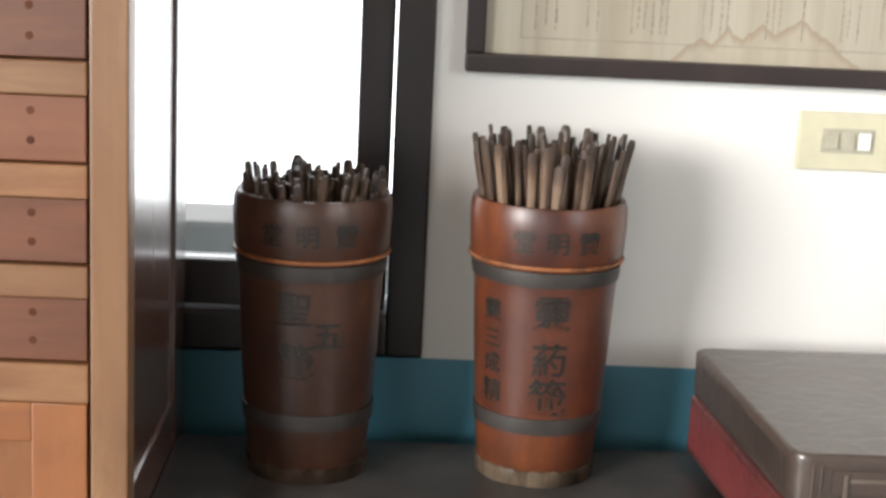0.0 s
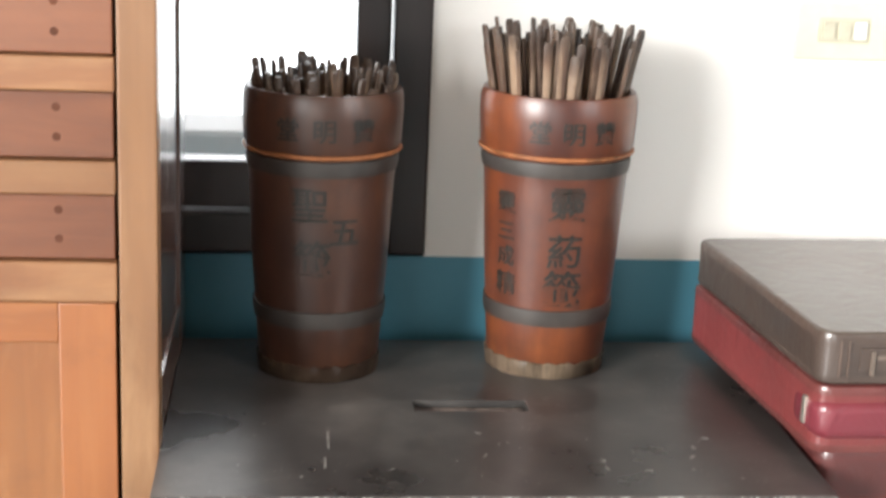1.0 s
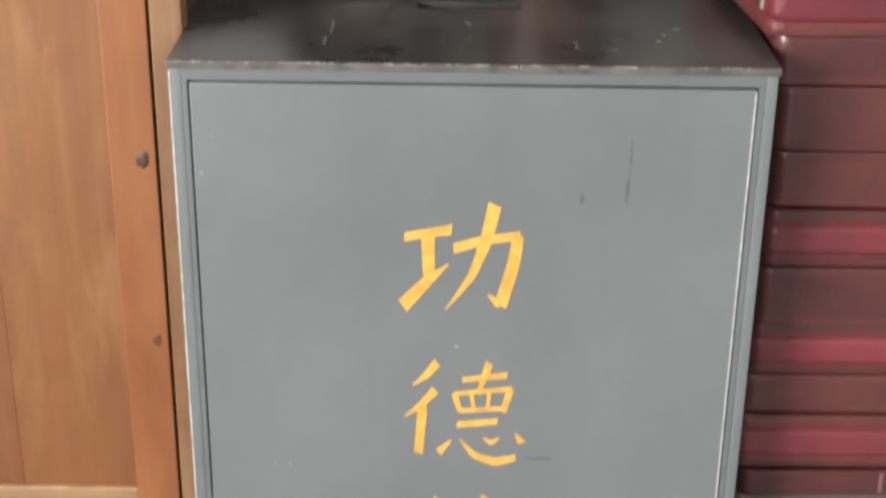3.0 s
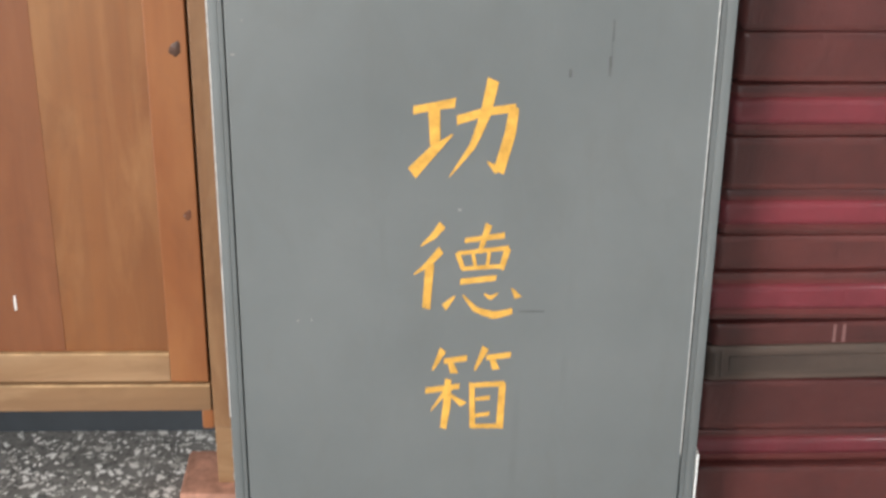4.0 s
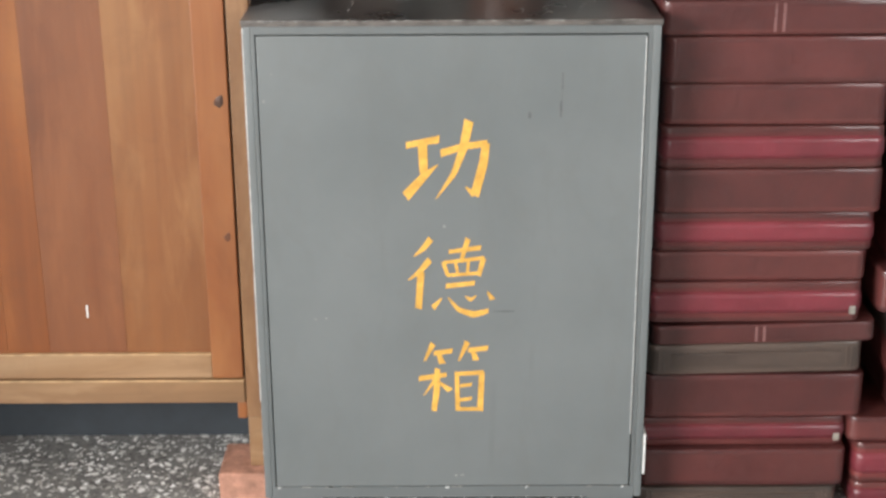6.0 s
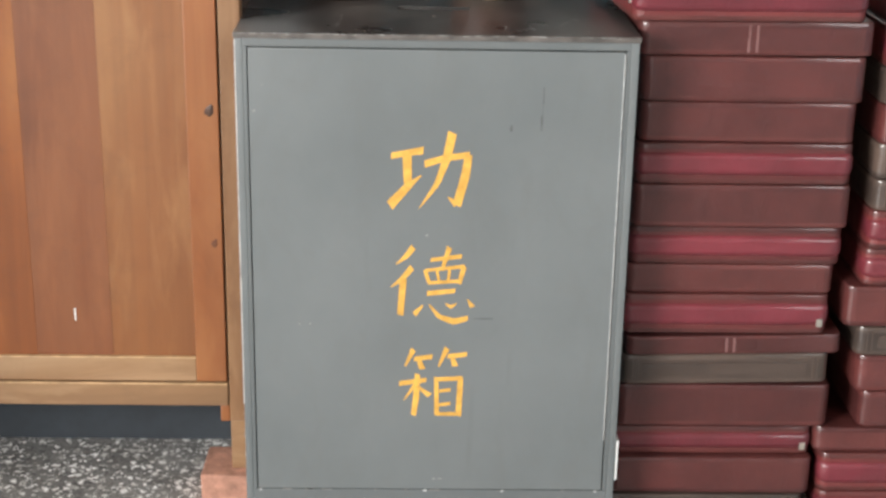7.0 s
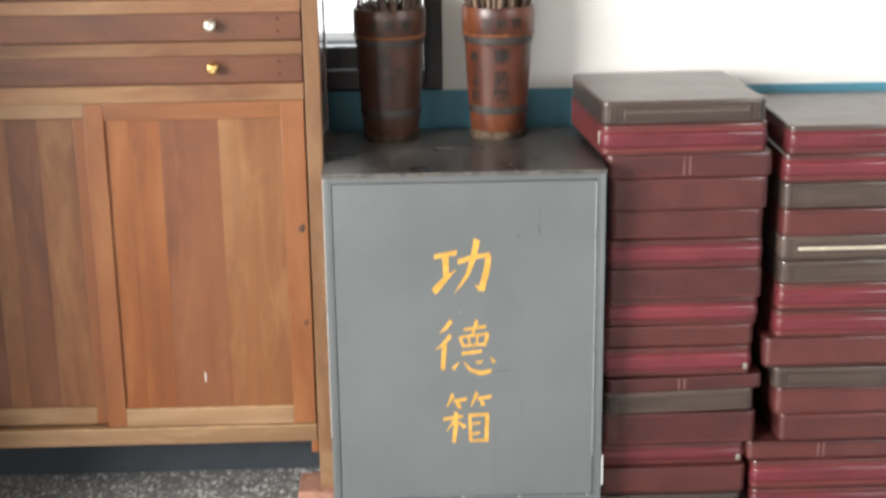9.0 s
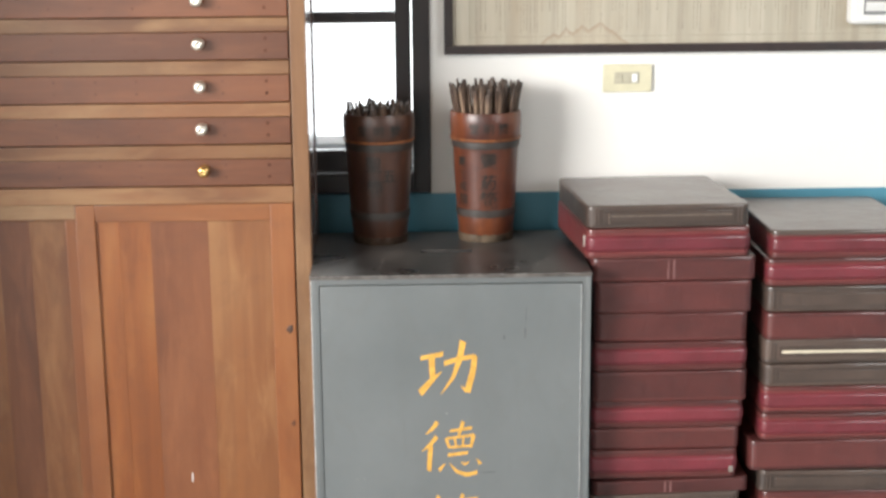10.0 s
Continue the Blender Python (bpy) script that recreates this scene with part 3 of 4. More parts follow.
def sliding_door(x0, x1, y, first):
    """A framed door of five upright boards of uneven width."""
    z0, z1 = 0.211, 0.9585
    door = part("sliding_door", solid(x0 + 0.03, x1 - 0.03, y + 0.016, y + 0.019, z0 + 0.02, z1 - 0.02), M_SIDE, cab, "framed cedar sliding door of upright boards")
    part("stile", solid(x0, x0 + 0.042, y, y + 0.02, z0, z1, bevel=0.0015), M_DOOR, door)
    part("stile", solid(x1 - 0.050, x1, y, y + 0.02, z0, z1, bevel=0.0015), M_DOOR, door)
    part("door_rail", solid(x0 + 0.042, x1 - 0.050, y + 0.001, y + 0.02, z1 - 0.0375, z1, bevel=0.0015), M_DOORRAIL, door)
    part("door_rail", solid(x0 + 0.042, x1 - 0.050, y + 0.001, y + 0.02, z0, z0 + 0.042, bevel=0.0015), M_PALE, door, "pale worn bottom rail of the door")
    px0, px1 = x0 + 0.042, x1 - 0.050
    cuts = ((0.0, 0), (0.13, 0), (0.31, 1), (0.64, 2)) if first else ((0.0, 0), (0.25, 1), (0.52, 2), (0.63, 1), (0.80, 2))
    for (a, tone), (c, _) in zip(cuts, cuts[1:] + ((1.0, 0),)):
        part("board", solid(px0 + (px1 - px0) * a, px0 + (px1 - px0) * c, y + 0.008, y + 0.0155, z0 + 0.042, z1 - 0.0375, bevel=0.0004, segments=1), M_BOARDS[tone], door)
    return door


right_door = sliding_door(-0.811, XR - 0.002, CY + 0.004, True)
sliding_door(CX0 + 0.036, -0.789, CY + 0.027, False)
part("door_track", solid(XL, -0.8135, CY + 0.012, CY + 0.024, 0.927, 0.9590, bevel=0.001), M_PALE, cab, "pale door track above the rear door")
part("paint_chip", solid(-0.5868, -0.5845, CY + 0.0112, CY + 0.0119, 0.316, 0.337), M_WHITE, right_door, "small white fleck")

for x, z, s in ((-0.3535, 0.6737, 0.8), (-0.352, 0.455, 0.55)):
    bm = lathe([(0.0, 0.0), (0.012 * s, 0.0), (0.011 * s, 0.0004), (0.0, 0.0006)], 20)
    for v in bm.verts:
        k = 1 + 0.45 * noise.noise(Vector((v.co.x, v.co.y, x)) * 160)
        v.co.x, v.co.y = v.co.x * 0.72 * k, v.co.y * 1.1 * k
    bmesh.ops.transform(bm, matrix=pose(x, CY + 0.0042, z, 90, 24, 0), verts=bm.verts)
    part("knot", bm, M_KNOT if s > 0.6 else M_BOARDS[1], right_door, "dark knot in the wood")
part("worn_bead", solid(-0.769, -0.390, CY + 0.0045, CY + 0.012, 0.2515, 0.2545, bevel=0.001), M_BEAD, right_door, "pale worn edge of the bottom rail")
part("worn_bead", solid(XL, XR, CY - 0.0005, CY + 0.003, 0.2060, 0.2095, bevel=0.001), M_BEAD, cab, "pale worn edge of the bottom rail")

# brick under the post
bm = solid(-0.386, -0.304, 0.076, 0.186, FLOOR, 0.052, bevel=0.006)
for v in bm.verts:
    v.co += 0.003 * noise.noise_vector(v.co * 30)
    v.co.z = FLOOR if v.co.z < FLOOR + 0.004 else min(v.co.z, 0.052)
tagged(part("brick", bm, M_BRICK), "worn orange clay brick propping up the cabinet", "brick")


# ---- grey steel donation box ----
BW, BD, BZ, BH = 0.30, 0.426, 0.0475, 0.819
box = thing("donation_box", pose(0, 0, 0), "grey painted steel donation box with yellow brushed characters", "donation box")
# carcass: sides, back, floor and the narrow front frame
part("side_panel", solid(-BW, -BW + 0.012, 0.0, BD, BZ, BH - 0.008, bevel=0.002), M_ENAMEL, box)
part("side_panel", solid(BW - 0.012, BW, 0.0, BD, BZ, BH - 0.008, bevel=0.002), M_ENAMEL, box)
part("back_panel", solid(-BW + 0.012, BW - 0.012, BD - 0.012, BD, BZ, BH - 0.008), M_ENAMEL, box)
part("bottom_panel", solid(-BW + 0.012, BW - 0.012, 0.012, BD - 0.012, BZ, BZ + 0.012), M_ENAMEL, box)
part("front_rail", solid(-BW + 0.012, BW - 0.012, 0.0, 0.012, 0.7985, BH - 0.008, bevel=0.001), M_FRAMESTEEL, box)
part("front_rail", solid(-BW + 0.012, BW - 0.012, 0.0, 0.012, BZ, 0.0675, bevel=0.001), M_FRAMESTEEL, box)
part("front_stile", solid(-BW + 0.012, -0.2825, 0.0, 0.012, 0.0675, 0.7985, bevel=0.001), M_FRAMESTEEL, box)
part("front_stile", solid(0.2815, BW - 0.012, 0.0, 0.012, 0.0675, 0.7985, bevel=0.001), M_FRAMESTEEL, box)
# black sheet behind the door, its colour standing for shade in the joint
part("inner_lining", solid(-0.287, 0.287, 0.013, 0.016, 0.062, 0.81), M_DARK, box)
door = part("door_panel", solid(-0.2805, 0.2795, -0.0015, 0.010, 0.0695, 0.7965, bevel=0.0015), M_ENAMEL, box, "inset grey steel door with scuffs")

for x, z0, z1, w in ((0.1600, 0.717, 0.742, 0.0013), (0.1595, 0.698, 0.716, 0.0006), (0.1585, 0.675, 0.699, 0.0018), (0.1130, 0.674, 0.684, 0.0020), (0.078, 0.3690, 0.3712, 0.016)):
    part("drip_stain", solid(x - w, x + w, -0.0018, -0.0013, z0, z1), M_STAIN, door, "dark drip on the paint")
random.seed(9)
for x, z in ((-0.014, 0.5065), (-0.211, 0.357), (-0.194, 0.358), (0.012, 0.088), (0.003, 0.087), (-0.262, 0.74), (-0.276, 0.70)):
    part("paint_chip", solid(x, x + random.uniform(0.002, 0.006), -0.0018, -0.0013, z, z + random.uniform(0.0015, 0.003)), M_SCRATCH, door)
for i in range(14):
    z = random.uniform(0.08, 0.80)
    part("worn_edge", solid(-BW - 0.0004, -BW + 0.0012, -0.0004, 0.0012, z, z + random.choice((0.002, 0.004, 0.010))), M_SCRATCH, box)

for i in range(16):
    x = random.uniform(-0.27, 0.27)
    part("worn_edge", solid(x, x + random.choice((0.003, 0.006, 0.014)), -0.0005, 0.001, 0.0664, 0.0677), M_SCRATCH, box)
for x, w in ((-0.279, 0.004), (0.268, 0.004), (-0.012, 0.006), (0.115, 0.004)):
    part("paint_chip", solid(x, x + w, -0.0006, 0.001, 0.0645, 0.0675), M_BARE_GLINT, box)

# top plate with the coin slot cut through it
SX0, SX1, SY0, SY1 = -0.0605, 0.055, 0.204, 0.234
bm = bmesh.new()
for x0, x1, y0, y1 in ((-BW - 0.002, SX0, 0.001, BD), (SX1, BW + 0.002, 0.001, BD), (SX0, SX1, 0.001, SY0), (SX0, SX1, SY1, BD)):
    block(bm, x0, x1, y0, y1, BH - 0.008, BH)
bmesh.ops.remove_doubles(bm, verts=bm.verts, dist=0.0004)
part("top_plate", bm, M_TOP, box, "dark worn top plate with a coin slot", smooth=False)
part("top_edge", solid(-BW - 0.002, BW + 0.002, -0.0022, 0.001, BH - 0.0085, BH - 0.0002, bevel=0.0014), M_EDGE, box, "brownish worn folded edge of the top")
part("slot_flange", solid(SX0 + 0.001, SX1 - 0.001, SY1, SY1 + 0.003, BH - 0.040, BH - 0.009), M_RUST, box, "rusty flange bent down inside the coin slot")
part("slot_end", solid(SX1, SX1 + 0.003, SY0, SY1, BH - 0.040, BH - 0.009), M_RUST, box)
part("bare_edge", solid(-BW - 0.0006, -BW + 0.0012, -0.0008, 0.0012, 0.22, 0.808), M_BARE_GLINT, box, "bright rubbed corner of the box")
# highlight of the door's right edge, painted as a pale strip
part("bare_edge", solid(0.2782, 0.2800, -0.0021, 0.004, 0.16, 0.794, bevel=0.0006), M_BARE_GLINT, door, "pale strip painting the highlight on the door's edge")
for x0 in (-0.288, 0.2145):
    for y0 in (0.006, 0.355):
        part("foot", solid(x0, x0 + 0.074, y0, y0 + 0.065, FLOOR, BZ, bevel=0.002), M_FRAMESTEEL, box, "square grey foot")
part("paper_scrap", solid(0.3003, 0.3048, 0.002, 0.03, 0.086, 0.158, bevel=0.002), M_WHITE, box, "white scrap stuck to the edge")
random.seed(4)
for i in range(60):
    x = random.uniform(-0.295, 0.285)
    w = random.choice((0.0015, 0.0025, 0.004, 0.009))
    deep = random.uniform(0.0006, 0.002)
    part("worn_edge", solid(x, x + w, -0.0026, -0.0010, BH - deep, BH + 0.0002), M_SCRATCH, box)
for i in range(26):
    x, y, w, a = random.gauss(0.08, 0.13), random.uniform(0.015, 0.15), random.choice((0.0012, 0.002, 0.003, 0.007)), random.uniform(-80, 80)
    if abs(x) < 0.28:
        bm = solid(-w / 2, w / 2, -0.0004 - w * 0.12, 0.0004 + w * 0.12, 0.0, 0.0003)
        bmesh.ops.transform(bm, matrix=pose(x, y, BH, 0, 0, a), verts=bm.verts)
        part("scratch", bm, M_SCRATCH, box)
for y0, y1, lean in ((0.108, 0.148, 0.004), (0.062, 0.086, 0.0)):
    bm = solid(-0.001, 0.001, y0, y1, BH, BH + 0.0003)
    bmesh.ops.transform(bm, matrix=pose(-0.152 + lean, 0, 0), verts=bm.verts)
    part("scratch", bm, M_SCRATCH, box)


# brushed characters: strokes of (across, down, breadth) on a grid of thousandths
def brush(*points):
    """One tapering brush stroke, laid on the door."""
    bm = bmesh.new()
    lift = 0.00004 * (len(door.children) % 8)
    # each of the three characters: shift across, width, height of its top, size
    shift, wide, head, first, size = ((-0.0018, 0.000330, 0.6712, 62, 0.000332) if points[0][1] < 500 else (0.0005, 0.000338, 0.4925, 562, 0.000332) if points[0][1] < 1000 else (0.0046, 0.000332, 0.3205, 1050, 0.000356))
    pts = [Vector(((a - 280) * wide + shift, 0, head - (d - first) * size)) for a, d, w in points]
    wid = [max(w, 3) * 0.00033 / 2 for a, d, w in points]
    fine, fw = [], []
    for i in range(len(pts) - 1):
        for k in range(6):
            s = k / 6
            p0, p1 = pts[max(i - 1, 0)], pts[min(i + 2, len(pts) - 1)]
            corner = len(pts) > 2
            q = pts[i].lerp(pts[i + 1], s)
            if corner and s > 0:
                q += (pts[i] - p0 + pts[i + 1] - p1) * 0.10 * s * (1 - s)
            fine.append(q)
            fw.append(wid[i] * (1 - s) + wid[i + 1] * s)
    fine.append(pts[-1])
    fw.append(wid[-1])
    rows = []
    for i, (p, w) in enumerate(zip(fine, fw)):
        d = (fine[min(i + 1, len(fine) - 1)] - fine[max(i - 1, 0)]).normalized()
        side = Vector((-d.z, 0, d.x)) * w
        side += d * w * 0.25
        rows.append([bm.verts.new((c.x, y, c.z)) for c in (p + side, p - side) for y in (-0.0020 - lift, -0.0014)])
    for a, b in zip(rows, rows[1:]):
        bm.faces.new((a[0], b[0], b[2], a[2]))
        bm.faces.new((a[0], a[1], b[1], b[0]))
        bm.faces.new((a[2], b[2], b[3], a[3]))
    part("brush_stroke", bm, M_YELLOW, door, "yellow painted brush stroke", smooth=False)


# merit
brush((80, 175, 30), (150, 160, 28), (228, 147, 36))
brush((153, 165, 42), (158, 310, 36))
brush((75, 412, 46), (150, 328, 36), (220, 265, 4))
brush((234, 212, 34), (330, 182, 30), (440, 166, 30))
brush((436, 162, 34), (424, 260, 40), (386, 408, 40))
brush((388, 405, 34), (345, 368, 6))
brush((360, 62, 42), (335, 185, 38), (290, 310, 24), (210, 425, 3))
# virtue
brush((183, 575, 30), (150, 620, 24), (105, 660, 4))
brush((178, 676, 30), (130, 735, 22), (80, 775, 4))
brush((138, 730, 32), (125, 915, 30))
brush((262, 638, 18), (405, 618, 22))
brush((348, 574, 26), (315, 690, 15))
brush((237, 688, 18), (258, 755, 18))
brush((238, 690, 16), (420, 668, 18))
brush((418, 668, 24), (395, 755, 20))
brush((292, 690, 13), (302, 745, 13))
brush((350, 685, 13), (345, 745, 13))
brush((255, 752, 16), (398, 742, 16))
brush((248, 805, 24), (378, 790, 22))
brush((230, 865, 6), (190, 912, 28))
brush((258, 860, 6), (305, 920, 22), (375, 945, 32), (440, 928, 22))
brush((335, 855, 6), (360, 872, 18), (386, 853, 5))
brush((435, 833, 6), (460, 872, 26))
# box
brush((175, 1060, 28), (135, 1142, 8))
brush((178, 1106, 22), (265, 1094, 24))
brush((200, 1106, 20), (218, 1155, 30))
brush((335, 1052, 28), (295, 1142, 8))
brush((338, 1092, 22), (430, 1082, 24))
brush((360, 1096, 20), (375, 1140, 28))
brush((108, 1226, 26), (238, 1208, 22))
brush((195, 1178, 24), (190, 1290, 30), (177, 1382, 24))
brush((185, 1230, 20), (130, 1308, 4))
brush((195, 1238, 10), (255, 1284, 28))
brush((285, 1194, 20), (290, 1382, 22))
brush((280, 1205, 20), (408, 1198, 22))
brush((402, 1194, 26), (395, 1384, 28))
brush((300, 1262, 16), (355, 1255, 18))
brush((300, 1330, 16), (355, 1322, 18))
brush((290, 1374, 18), (395, 1374, 20))

# ---- buckets of fortune sticks ----
def glyph(text, size, bucket, height, turn, radius_at):
    """A character of ink wrapped round the bucket."""
    cu = bpy.data.curves.new("glyph", "FONT")
    cu.body, cu.size, cu.align_x, cu.align_y, cu.extrude = text, size, "CENTER", "CENTER", 0.0004
    cu.offset = size * 0.011
    tmp = new("glyph", cu)
    bpy.context.view_layer.update()
    me = bpy.data.meshes.new_from_object(tmp.evaluated_get(bpy.context.evaluated_depsgraph_get()))
    bpy.data.objects.remove(tmp)
    bm = bmesh.new()
    bm.from_mesh(me)
    bmesh.ops.subdivide_edges(bm, edges=[e for e in bm.edges if e.calc_length() > 0.008], cuts=2)
    for v in bm.verts:
        z = height + v.co.y
        r = radius_at(z) + 0.0006 + v.co.z
        a = radians(turn) + v.co.x / r - math.pi / 2
        v.co = (r * math.cos(a), r * math.sin(a), z)
    part("character", bm, M_INK, bucket, "faded black ink character", smooth=False)


def bucket(m, label, marks, lacq, bare):
    """A tapered lacquered bamboo bucket with a collar, two hoops and a bare foot."""
    b = thing("stick_bucket", m @ Matrix.Diagonal((0.985, 0.985, 0.962, 1)), label, "bucket", "buckets of fortune sticks")
    body = [(0.060, 0.006), (0.064, 0.012), (0.068, 0.06), (0.073, 0.14), (0.0765, 0.215), (0.0788, 0.249), (0.0828, 0.258), (0.0842, 0.290), (0.0838, 0.307), (0.0812, 0.3145), (0.0760, 0.3145),
            (0.0740, 0.308), (0.0720, 0.25), (0.060, 0.03), (0.0, 0.03)]
    part("body", lathe(body, 56), lacq, b)

    def radius(z):
        for (r0, z0), (r1, z1) in zip(body, body[1:9]):
            if z0 <= z <= z1:
                return r0 + (r1 - r0) * (z - z0) / (z1 - z0)
        return 0.07

    foot = lathe([(0.062, 0.0), (0.0650, 0.0005), (0.0658, 0.006), (0.0667, 0.017), (0.0655, 0.0185), (0.0620, 0.018)], 90)
    for v in foot.verts:
        if v.co.z > 0.01:
            v.co.z += 0.004 * noise.noise(v.co * 260)
    part("foot_ring", foot, bare, b, "frayed bare foot of the bucket")
    for z0, z1 in ((0.061, 0.081), (0.228, 0.246)):
        r0, r1 = radius(z0), radius(z1)
        part("hoop", lathe([(r0 - 0.002, z0), (r0 + 0.0018, z0 + 0.001), (r0 / 2 + r1 / 2 + 0.0026, (z0 + z1) / 2), (r1 + 0.0018, z1 - 0.001), (r1 - 0.002, z1)], 56), M_HOOP, b, "dark band round the bucket")
    r = radius(0.252)
    ring = [(r + 0.0018 + 0.0024 * math.cos(a), 0.2505 + 0.0024 * math.sin(a)) for a in [i * math.pi / 4 for i in range(9)]]
    bm = lathe(ring, 56)
    part("cane_ring", bm, M_CANE, b, "thin orange cane ring")
    for text, size, z, turn in marks:
        glyph(text, size, b, z, turn, radius)
    return b


BR, BL = (0.0940, 0.360), (-0.154, 0.344)
bucket(pose(BR[0], BR[1], BH, 0, 0, 0), "red-brown lacquered bucket with black characters, full of sticks", (
    ("靈", 0.042, 0.198, 2), ("葯", 0.040, 0.146, 2), ("籤", 0.044, 0.103, 2),
    ("堂", 0.026, 0.277, -22), ("明", 0.026, 0.277, 2), ("贊", 0.026, 0.277, 26),
    ("靈", 0.026, 0.196, -50), ("三", 0.024, 0.164, -50), ("成", 0.024, 0.136, -50), ("精", 0.028, 0.104, -50)), M_LACQ, M_FOOT)
bucket(pose(BL[0], BL[1], BH, 0, 0, 0), "lacquered bucket coloured as in the cabinet's shade, with faded characters, full of sticks", (
    ("聖", 0.040, 0.196, -10), ("籤", 0.042, 0.138, -8), ("五", 0.034, 0.168, 18),
    ("堂", 0.026, 0.277, -26), ("明", 0.026, 0.277, 0), ("贊", 0.026, 0.277, 28)), M_LACQ_SHADED, M_FOOT_SHADED)


def stick_mesh(name, w, th, length, seed):
    """A flat bamboo stick with a swollen, rounded head, standing on z = 0."""
    rng = random.Random(seed)
    bm = bmesh.new()
    rows = []
    bend = rng.uniform(-0.004, 0.004)
    for s in (0, 0.4, 0.72, 0.82, 0.90, 0.95, 0.985, 1.0):
        k = 1.0 if s < 0.72 else {0.82: 0.9, 0.90: 1.0, 0.95: 1.12, 0.985: 1.12, 1.0: 0.72}.get(s, 1.0)
        k *= rng.uniform(0.94, 1.06)
        x = bend * math.sin(s * 3.1)
        rows.append([bm.verts.new((x + a * w * k / 2, c * th * (0.8 + 0.2 * k) / 2, s * length)) for a, c in ((-1, -0.6), (-0.6, -1), (0.6, -1), (1, -0.6), (1, 0.6), (0.6, 1), (-0.6, 1), (-1, 0.6))])
    for a, b in zip(rows, rows[1:]):
        for i in range(8):
            j = (i + 1) % 8
            bm.faces.new((a[i], a[j], b[j], b[i]))
    bm.faces.new(rows[0][::-1])
    bm.faces.new(rows[-1])
    return mesh_of(name, bm, M_STICK)


STICKS = [stick_mesh("fortune_stick", w, th, 1.0, i) for i, (w, th) in enumerate(((0.0072, 0.0042), (0.0096, 0.0046), (0.0056, 0.0046), (0.0082, 0.005), (0.0062, 0.0042)))]


def fill(centre, count, top, spread, seed, label, group):
    """Sticks standing in a bucket, fanned out towards its rim."""
    rng = random.Random(seed)
    for i in range(count):
        r = math.sqrt((i + 0.5) / count)
        a = i * 2.39996 + rng.uniform(-0.5, 0.5)
        lean = rng.uniform(-0.18, 0.18)
        foot = Vector((0.024 * r * math.cos(a), 0.024 * r * math.sin(a), 0.031))
        head = Vector((spread * r * math.cos(a + lean), spread * r * math.sin(a + lean), top + rng.uniform(-0.014, 0.009) - 0.004 * r))
        # keep inside the rim
        s = (0.303 - foot.z) / (head.z - foot.z)
        rim = foot.lerp(head, s)
        lim = math.hypot(rim.x, rim.y)
        if lim > 0.0705:
            head.x *= 0.0705 / lim
            head.y *= 0.0705 / lim
        d = head - foot
        m = d.to_track_quat("Z", "Y").to_matrix().to_4x4() @ pose(0, 0, 0, 0, 0, rng.uniform(-50, 50))
        ob = new("fortune_stick", STICKS[rng.randrange(len(STICKS))])
        ob.matrix_world = Matrix.Translation(Vector((*centre, BH)) + foot) @ m @ Matrix.Diagonal((1, 1, d.length, 1))
        tagged(ob, label, "stick", group)


fill(BR, 104, 0.364, 0.100, 11, "worn bamboo fortune stick standing in the bucket", "sticks of the first bucket")
fill(BL, 104, 0.322, 0.085, 23, "dark bamboo fortune stick standing in the bucket", "sticks of the second bucket")


